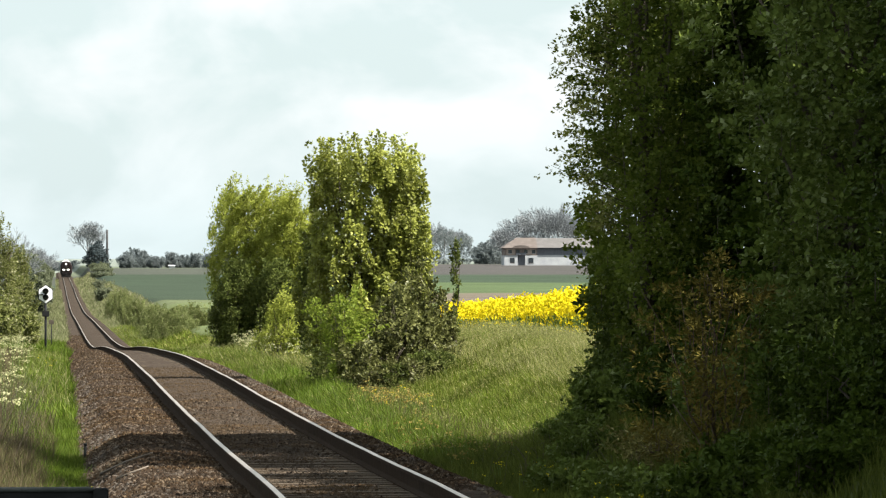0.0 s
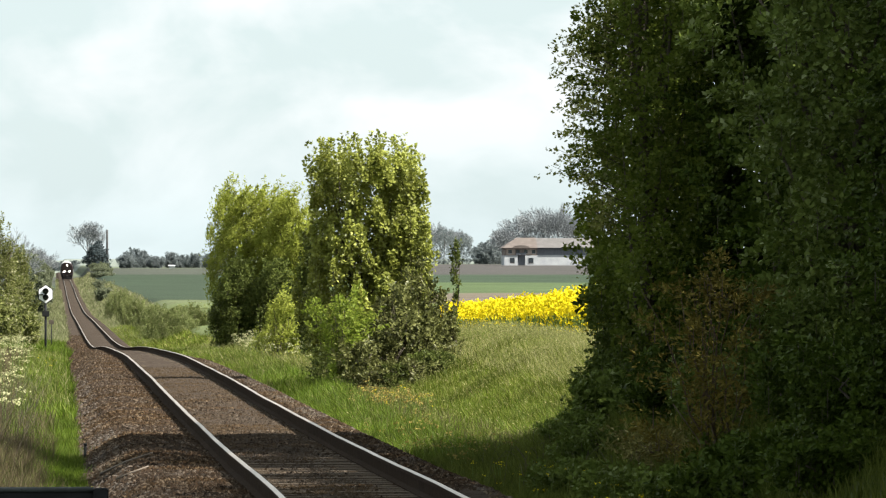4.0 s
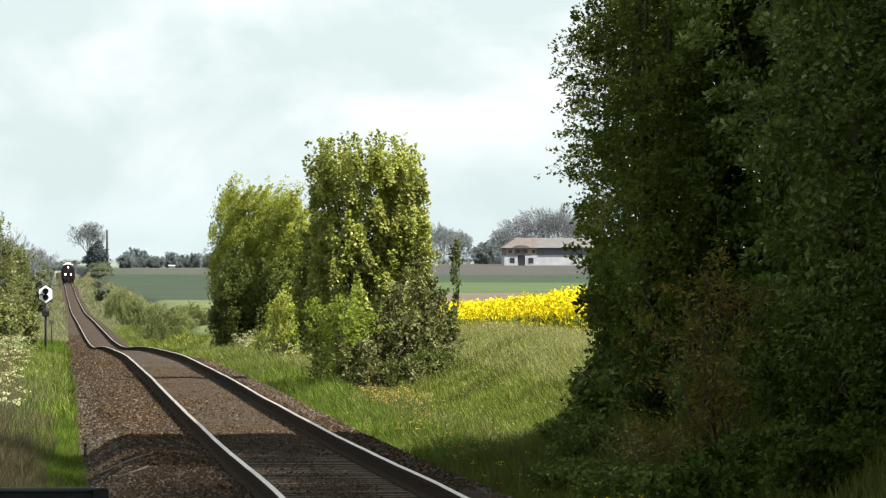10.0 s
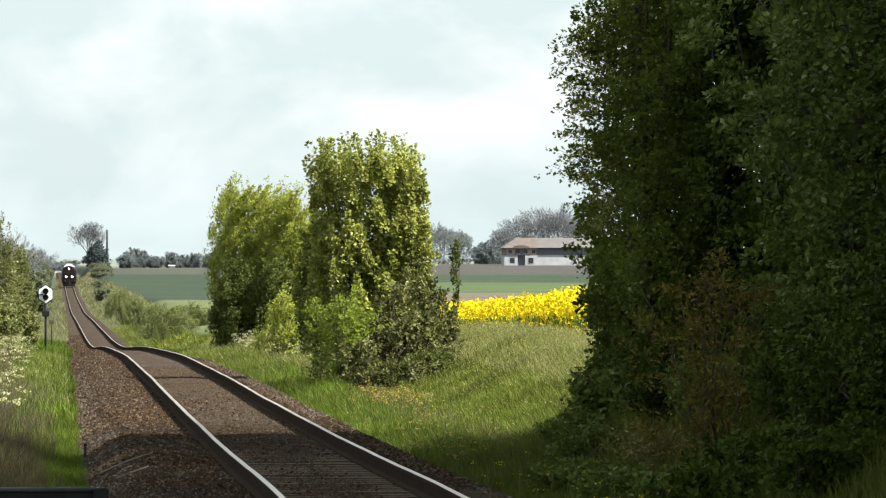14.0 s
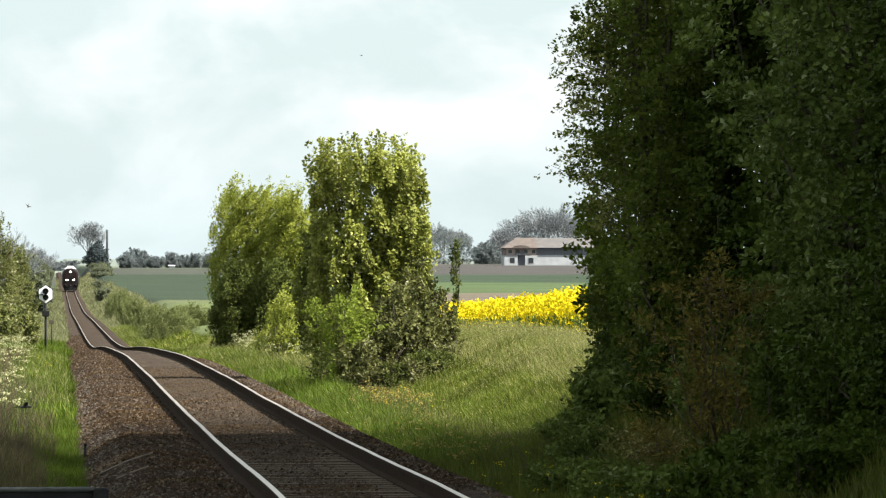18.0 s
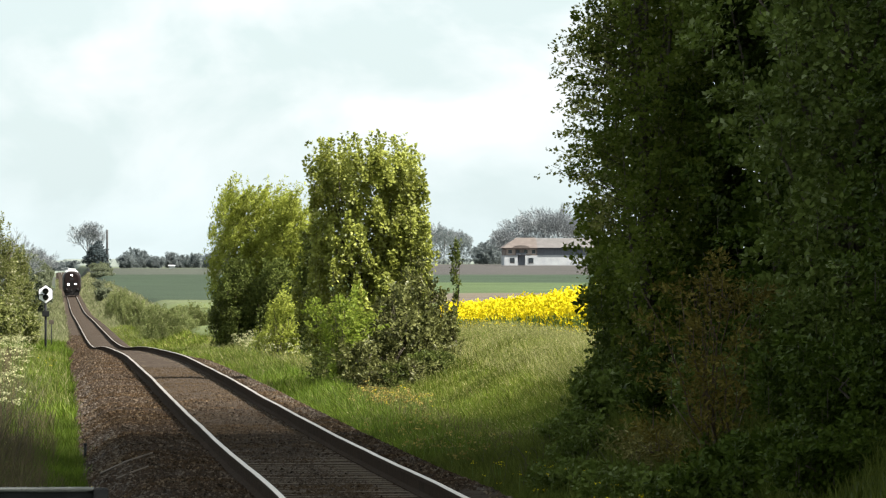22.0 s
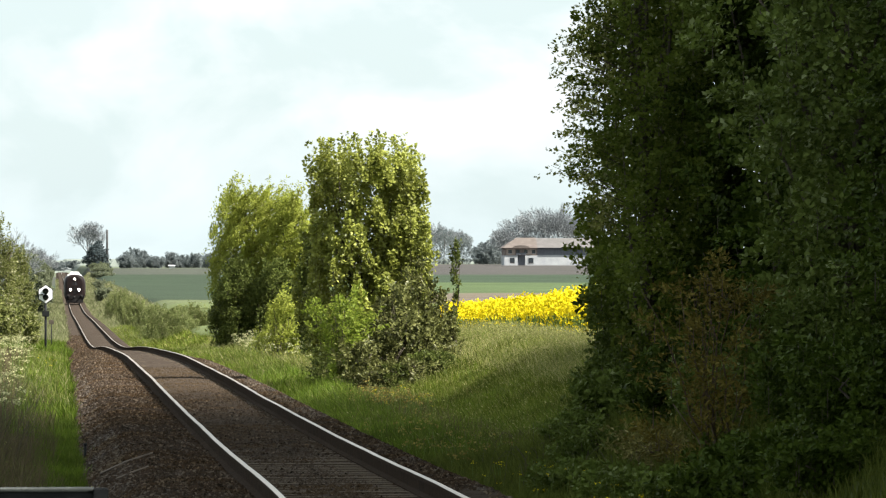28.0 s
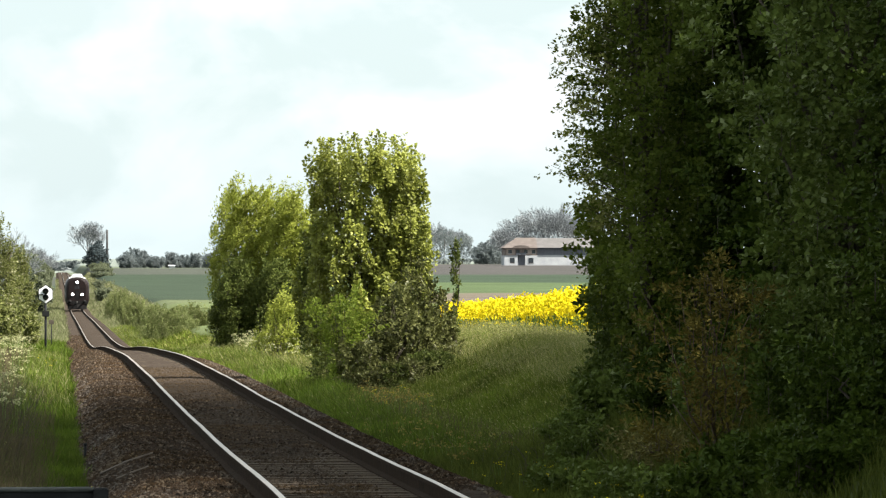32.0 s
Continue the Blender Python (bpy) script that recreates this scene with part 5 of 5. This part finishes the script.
def gate():
    root = new("crossing_gate")
    d = 26.0
    g = float(land(-0.5, d))
    root.location = (0.0, d, g)
    tagged(root, "low dark metal gate with a pale top rail", "gate")
    pale = mat("worn_grey_green_metal", (0.028, 0.033, 0.031), (0.055, 0.062, 0.059), 9, 0.55, 0.1, 0.1, 90, spec=0.3)
    top = 0.86 - g
    part("top_rail", rod_mesh("top_rail", [(-1.7, 0, top - 0.014), (0.186, 0, top - 0.014)], [0.014, 0.014], 12), pale, root, "pale grey-green top rail")
    part("end_post", box("end_post", 0.182, 0.256, -0.037, 0.037, -0.35, top - 0.006, 0.006), DARK, root)
    part("end_post", box("end_post", -1.78, -1.705, -0.037, 0.037, -0.35, top - 0.006, 0.006), DARK, root)
    part("panel", box("panel", -1.70, 0.184, 0.0, 0.02, 0.25, top - 0.024, 0.003), DARK, root)
    part("lower_rail", rod_mesh("lower_rail", [(-1.7, 0, 0.2), (0.178, 0, 0.2)], [0.014, 0.014], 10), pale, root)


gate()


# ---- train ----
def locomotive():
    root = new("locomotive")
    tagged(root, "dark red rounded locomotive with a white roof and lit headlamps", "locomotive")
    red = mat("dark_red_train_paint", (0.0075, 0.0042, 0.0042), (0.012, 0.0055, 0.0052), 1.2, 0.4, bump=0.02, c3=(0.012, 0.007, 0.006), spec=0.25)
    black = mat("sooty_black_paint", (0.008, 0.0075, 0.0075), (0.015, 0.014, 0.014), 1.5, 0.7, bump=0.05, spec=0.1)
    white = mat("dusty_white_roof_paint", (0.58, 0.58, 0.57), (0.70, 0.70, 0.69), 1.0, 0.6, bump=0.03)
    glass = plain("dark_cab_glass", (0.02, 0.022, 0.025), 0.06)
    steel = plain("dull_steel", (0.22, 0.21, 0.20), 0.5, 0.8)
    lampm = plain("lit_headlamp", (1, 0.95, 0.85), 0.2, glow=9.0)
    half = [(0.98, 0.3), (1.18, 0.5), (1.33, 0.8), (1.41, 1.1), (1.44, 1.5), (1.44, 2.9), (1.38, 3.3), (1.22, 3.62), (0.98, 3.86), (0.62, 4.02), (0.0, 4.08)]
    ring = [(x, z) for x, z in half] + [(-x, z) for x, z in half[-2::-1]]

    def loft(name, stations, pts, cap=True):
        V, F, k = [], [], len(pts)
        for y, s, cz in stations:
            V += [(x * s, y, cz + (z - cz) * (0.35 + 0.65 * s)) for x, z in pts]
        for i in range(len(stations) - 1):
            for q in range(k - 1):
                a = i * k + q
                F.append((a, a + k, a + k + 1, a + 1))
            F.append((i * k + k - 1, (i + 1) * k + k - 1, (i + 1) * k, i * k))
        if cap:
            F += [tuple(range(k)), tuple(range((len(stations) - 1) * k, len(stations) * k))[::-1]]
        return mesh_of(name, V, F, False)

    st = [(0.0, 0.72, 2.2), (0.08, 0.84, 2.2), (0.3, 0.94, 2.2), (0.8, 1.0, 2.2), (17.7, 1.0, 2.2), (18.3, 0.9, 2.2), (18.5, 0.75, 2.2)]
    part("body", loft("body", st, ring), red, root)
    cap = [(x * 1.012, z + 0.012) for x, z in half[8:]]
    cap = cap + [(-x, z) for x, z in cap[-2::-1]]
    inner = [(x * 0.96, z - 0.05) for x, z in cap][::-1]
    part("roof", loft("roof", st[2:5] + [(18.2, 0.92, 2.2)], cap + inner), white, root, "white painted roof")
    part("roof_housing", box("roof_housing", -0.62, 0.62, 0.9, 6.5, 4.0, 4.36, 0.1), white, root, "white roof housing")
    part("exhaust", rod_mesh("exhaust", [(0, 8, 4.0), (0, 8, 4.34)], [0.2, 0.2], 14), black, root)
    for sx in (-1, 1):
        part("windscreen", mesh_of("windscreen", [(0.07 * sx, -0.012, 2.62), (0.80 * sx, 0.02, 2.62), (0.78 * sx, 0.05, 3.18), (0.07 * sx, -0.002, 3.2), (0.07 * sx, 0.1, 2.62), (0.80 * sx, 0.12, 2.62), (0.78 * sx, 0.14, 3.18), (0.07 * sx, 0.1, 3.2)],
             [(0, 1, 2, 3), (4, 5, 6, 7), (0, 1, 5, 4), (1, 2, 6, 5), (2, 3, 7, 6), (3, 0, 4, 7)]), glass, root, "dark cab windscreen")
        lampo = part("headlamp", rod_mesh("headlamp", [(0.57 * sx, -0.12, 1.92), (0.57 * sx, 0.1, 1.92)], [0.21, 0.23], 18), black, root, "headlamp housing")
        part("lens", rod_mesh("lens", [(0.57 * sx, -0.15, 1.92), (0.57 * sx, -0.1, 1.92)], [0.14, 0.15], 18), lampm, lampo, "lit headlamp lens")
        b = part("buffer", rod_mesh("buffer", [(0.88 * sx, -0.55, 1.06), (0.88 * sx, -0.5, 1.06), (0.88 * sx, -0.49, 1.06), (0.88 * sx, 0.2, 1.06)], [0.22, 0.22, 0.1, 0.12], 14), black, root)
        for i in range(5):
            part("side_window", box("side_window", sx * 1.40, sx * 1.452, 3.0 + 2.7 * i, 4.0 + 2.7 * i, 2.3, 2.95, 0.01), glass, root)
        part("cab_door", box("cab_door", sx * 1.41, sx * 1.455, 1.5, 2.2, 1.1, 3.0, 0.01), black, root)
        part("handrail", rod_mesh("handrail", [(sx * 1.5, 1.4, 1.3), (sx * 1.5, 1.4, 2.6)], [0.018, 0.018], 6), steel, root)
    up = part("headlamp", rod_mesh("headlamp", [(0, -0.06, 3.36), (0, 0.3, 3.36)], [0.19, 0.22], 18), black, root, "upper headlamp housing")
    part("lens", rod_mesh("lens", [(0, -0.09, 3.36), (0, -0.04, 3.36)], [0.125, 0.135], 18), lampm, up, "lit headlamp lens")
    part("nose_panel", box("nose_panel", -0.2, 0.2, -0.03, 0.2, 1.3, 2.4, 0.03), black, root)
    part("buffer_beam", box("buffer_beam", -1.3, 1.3, -0.02, 0.5, 0.72, 1.2, 0.05), black, root)
    part("coupling_hook", box("coupling_hook", -0.06, 0.06, -0.35, 0.0, 0.92, 1.08, 0.02), steel, root)
    part("plough", mesh_of("plough", [(-1.15, 0.1, 0.12), (0, -0.15, 0.12), (1.15, 0.1, 0.12), (1.15, 0.1, 0.74), (0, -0.05, 0.74), (-1.15, 0.1, 0.74), (-1.15, 0.3, 0.12), (1.15, 0.3, 0.12), (1.15, 0.3, 0.74), (-1.15, 0.3, 0.74)],
         [(0, 1, 4, 5), (1, 2, 3, 4), (6, 7, 8, 9), (0, 5, 9, 6), (2, 7, 8, 3), (0, 1, 2, 7, 6), (5, 4, 3, 8, 9)]), black, root)
    part("underframe", box("underframe", -1.2, 1.2, 6.2, 12.3, 0.45, 0.9, 0.05), black, root)
    for y in (1.4, 12.9):
        bogie = part("bogie", box("bogie", -1.15, 1.15, y, y + 4.2, 0.42, 0.86, 0.05), black, root)
        for wy in (0.6, 2.1, 3.6):
            for sx in (-1, 1):
                part("wheel", rod_mesh("wheel", [(sx * 0.69, y + wy, 0.5), (sx * 0.80, y + wy, 0.5)], [0.5, 0.5], 20), steel, bogie)
    return root


LOCO = locomotive()


# ---- swallows ----
def swallow(label):
    root = new("bird")
    tagged(root, label, "bird", "swallows hunting over the track")
    dark = M["plumage"]
    part("body", rod_mesh("body", [(0, -0.09, 0), (0, -0.055, 0.008), (0, 0.0, 0.01), (0, 0.055, 0.004), (0, 0.10, 0)], [0.005, 0.018, 0.024, 0.014, 0.006], 8), dark, root)
    for sx in (-1, 1):
        V = [(0.016 * sx, -0.028, 0.01), (0.016 * sx, 0.036, 0.01), (0.08 * sx, 0.024, 0.04), (0.15 * sx, 0.048, 0.024), (0.08 * sx, -0.024, 0.042)]
        V2 = [(x, y, z - 0.005) for x, y, z in V]
        part("wing", mesh_of("wing", V + V2, [(0, 1, 2, 4), (4, 2, 3), (5, 9, 7, 6), (9, 8, 7), (0, 4, 9, 5), (4, 3, 8, 9), (3, 2, 7, 8), (2, 1, 6, 7), (1, 0, 5, 6)]), dark, root)
    part("tail", mesh_of("tail", [(-0.01, 0.095, 0), (0.01, 0.095, 0), (0.024, 0.152, 0.002), (0, 0.136, 0.001), (-0.024, 0.152, 0.002), (0, 0.112, -0.006)], [(0, 1, 2, 3), (0, 3, 4), (0, 5, 1), (0, 4, 5), (1, 5, 2), (4, 3, 5), (3, 2, 5)]), dark, root)
    return root


BIRD_A = swallow("small dark swallow crossing and climbing the bright sky")
BIRD_B = swallow("small dark swallow swooping down over the far field")
BIRD_C = swallow("small dark swallow climbing in front of the clouds")
BIRD_D = swallow("dark swallow with spread wings diving past the trees")
BIRD_E = swallow("dark swallow skimming low across the ballast and rails")


# ---- the cloud that drifts in front of the sun ----
CLOUD_H = 900.0
CLOUD_OFF = s_dir * (CLOUD_H / s_dir.z)


def cloud():
    """A flat-bottomed heap of rounded puffs, ragged and thin at its leading edge."""
    rng = np.random.default_rng(61)
    bm = bmesh.new()
    bmesh.ops.create_icosphere(bm, subdivisions=2, radius=1.0)
    ball = np.array([v.co[:] for v in bm.verts])
    tri = np.array([[v.index for v in f.verts] for f in bm.faces])
    bm.free()
    n = 500
    x, y = rng.uniform(-130, 130, n), -14 - 200 * rng.uniform(0, 1, n)
    r = rng.uniform(5, 8.5, n)
    z = rng.uniform(0, 1, n) * 40 * np.clip(1 - abs(x) / 140, 0.1, 1)
    m = 520
    x2, y2 = rng.uniform(-130, 130, m), 8 - 26 * rng.uniform(0, 1, m) ** 0.6
    r2 = rng.uniform(1.8, 4.0, m)
    x, y, z, r = np.concatenate([x, x2]), np.concatenate([y, y2]), np.concatenate([z, rng.uniform(0, 10, m)]), np.concatenate([r, r2])
    v = ball[None] * (r[:, None] * rng.uniform(0.85, 1.15, (len(r), len(ball))))[..., None] * np.array([1.15, 1.0, 0.8]) + np.stack([x, y, z], -1)[:, None]
    f = tri[None] + (np.arange(len(r)) * len(ball))[:, None, None]
    ob = part("cloud", mesh_of("cloud", v.reshape(-1, 3), f.reshape(-1, 3), True), mat("cloud_white", (0.78, 0.79, 0.8), (0.86, 0.87, 0.88), 0.02, 1.0, bump=0, fine=0.1, c3=(0.82, 0.83, 0.84)))
    return tagged(ob, "white heaped cloud drifting slowly across the sun", "cloud")


CLOUD = cloud()


# ---- sleepers, last ----
def sleepers():
    bm = bmesh.new()
    box_bm(bm, -1.25, 1.25, -0.13, 0.13, -0.16, 0.0, 0.015)
    me = bm_mesh("sleeper", bm)
    me.materials.append(M["sleeper"])
    rng = np.random.default_rng(3)
    for i in range(300):
        d = 38.0 + 0.6 * i
        ob = new("sleeper", me)
        ob.parent = track
        ob.location = (TRACK_X + rng.normal(0, 0.01), d + rng.normal(0, 0.012), float(rail_z(d)) - 0.170 + rng.normal(0, 0.003))
        ob.rotation_euler = (0, 0, rng.normal(0, 0.008))


sleepers()


def motions():
    rows = []
    for k in range(0, 33, 2):
        d = 1311.0 - 20.8 * k
        z0, z1 = float(rail_z(d)), float(rail_z(d + 18.0))
        rows.append((float(k), pose(TRACK_X, d, z0, math.degrees(math.atan2(z1 - z0, 18.0)), 0, 0)))
    walk(LOCO, rows)

    # the cloud's shade creeps up the track
    walk(CLOUD, [(t, Matrix.Translation(CLOUD_OFF + Vector((3.0, edge, 0.0)))) for t, edge in [(0.0, 37.0), (5.0, 46.0), (9.5, 54.5), (14.0, 63.5), (17.5, 68.0), (24.0, 80.0), (SECONDS, 97.5)]])

    # the willows lean in the wind
    for ob in WILLOWS:
        at = Matrix.Translation(ob.location)
        walk(ob, [(t, at @ pose(0, 0, 0, 0, a, 0)) for t, a in [(0.0, 0.0), (1.0, -0.5), (3.0, -1.1), (5.5, -0.5), (7.0, 0.3), (8.0, 0.7), (9.5, 0.2), (12.0, 0.6), (14.0, 0.0), (17.0, 0.6), (20.0, 0.2), (23.0, 0.0), (25.0, 0.1), (28.0, 0.6), (30.0, 0.6), (SECONDS, 0.9)]])

    def seen(px, py, d):
        return ((px - 98.0) * d / 9500.0, d, 1.93 - (py - 470.0) * d / 9500.0)

    def flight(ob, d, keys, rz, rx=0, ry=0):
        walk(ob, [(t, pose(*seen(px, py, d), rx, ry, rz)) for t, px, py in keys])

    # each bird circles beside or above the view, crosses it and flies on out of it
    flight(BIRD_A, 330.0, [(0.0, 1900, 60), (9.6, 1700, 160), (11.2, 1250, 225), (11.6, 900, 245), (11.9, 511, 255), (12.0, 400, 257), (12.1, 327, 254), (12.2, 266, 239), (12.3, 234, 217), (12.4, 226, 182), (12.5, 232, 148), (12.6, 226, 101), (12.7, 199, 62), (12.9, 140, -40), (13.6, 60, -400), (15.0, 40, -700), (SECONDS, 40, -900)], 60)
    flight(BIRD_B, 330.0, [(0.0, 1100, -900), (16.6, 1000, -260), (17.8, 760, 45), (18.1, 571, 128), (18.2, 505, 161), (18.3, 460, 192), (18.6, 353, 250), (18.8, 303, 295), (19.0, 268, 340), (19.4, 236, 402), (19.8, 150, 450), (20.4, -120, 470), (21.5, -500, 450), (SECONDS, -600, 450)], 35)
    flight(BIRD_C, 330.0, [(0.0, -600, 440), (11.0, -420, 430), (11.7, -110, 350), (12.0, 41, 266), (12.1, 82, 243), (12.2, 122, 218), (12.3, 146, 206), (12.4, 163, 205), (12.6, 177, 213), (12.8, 178, 216), (12.9, 200, 196), (13.0, 239, 158), (13.1, 270, 134), (13.3, 301, 97), (13.6, 380, -10), (14.2, 460, -300), (SECONDS, 500, -800)], 120)
    flight(BIRD_D, 220.0, [(0.0, 700, -900), (16.2, 560, -420), (17.4, 320, -90), (17.7, 192, 60), (17.8, 130, 165), (17.9, 87, 250), (18.0, 50, 366), (18.2, -60, 440), (18.8, -350, 450), (SECONDS, -700, 420)], 20, 55, 25)
    flight(BIRD_E, 70.0, [(0.0, -1500, 500), (15.0, -900, 560), (17.4, -420, 640), (17.8, -120, 685), (18.0, 46, 720), (18.1, 131, 738), (18.2, 200, 722), (18.4, 287, 683), (18.5, 388, 692), (18.6, 510, 687), (18.7, 618, 675), (18.9, 800, 635), (19.2, 1080, 540), (19.8, 1640, 380), (22.0, 2600, 200), (SECONDS, 3000, 100)], 100, 0, 20)


motions()
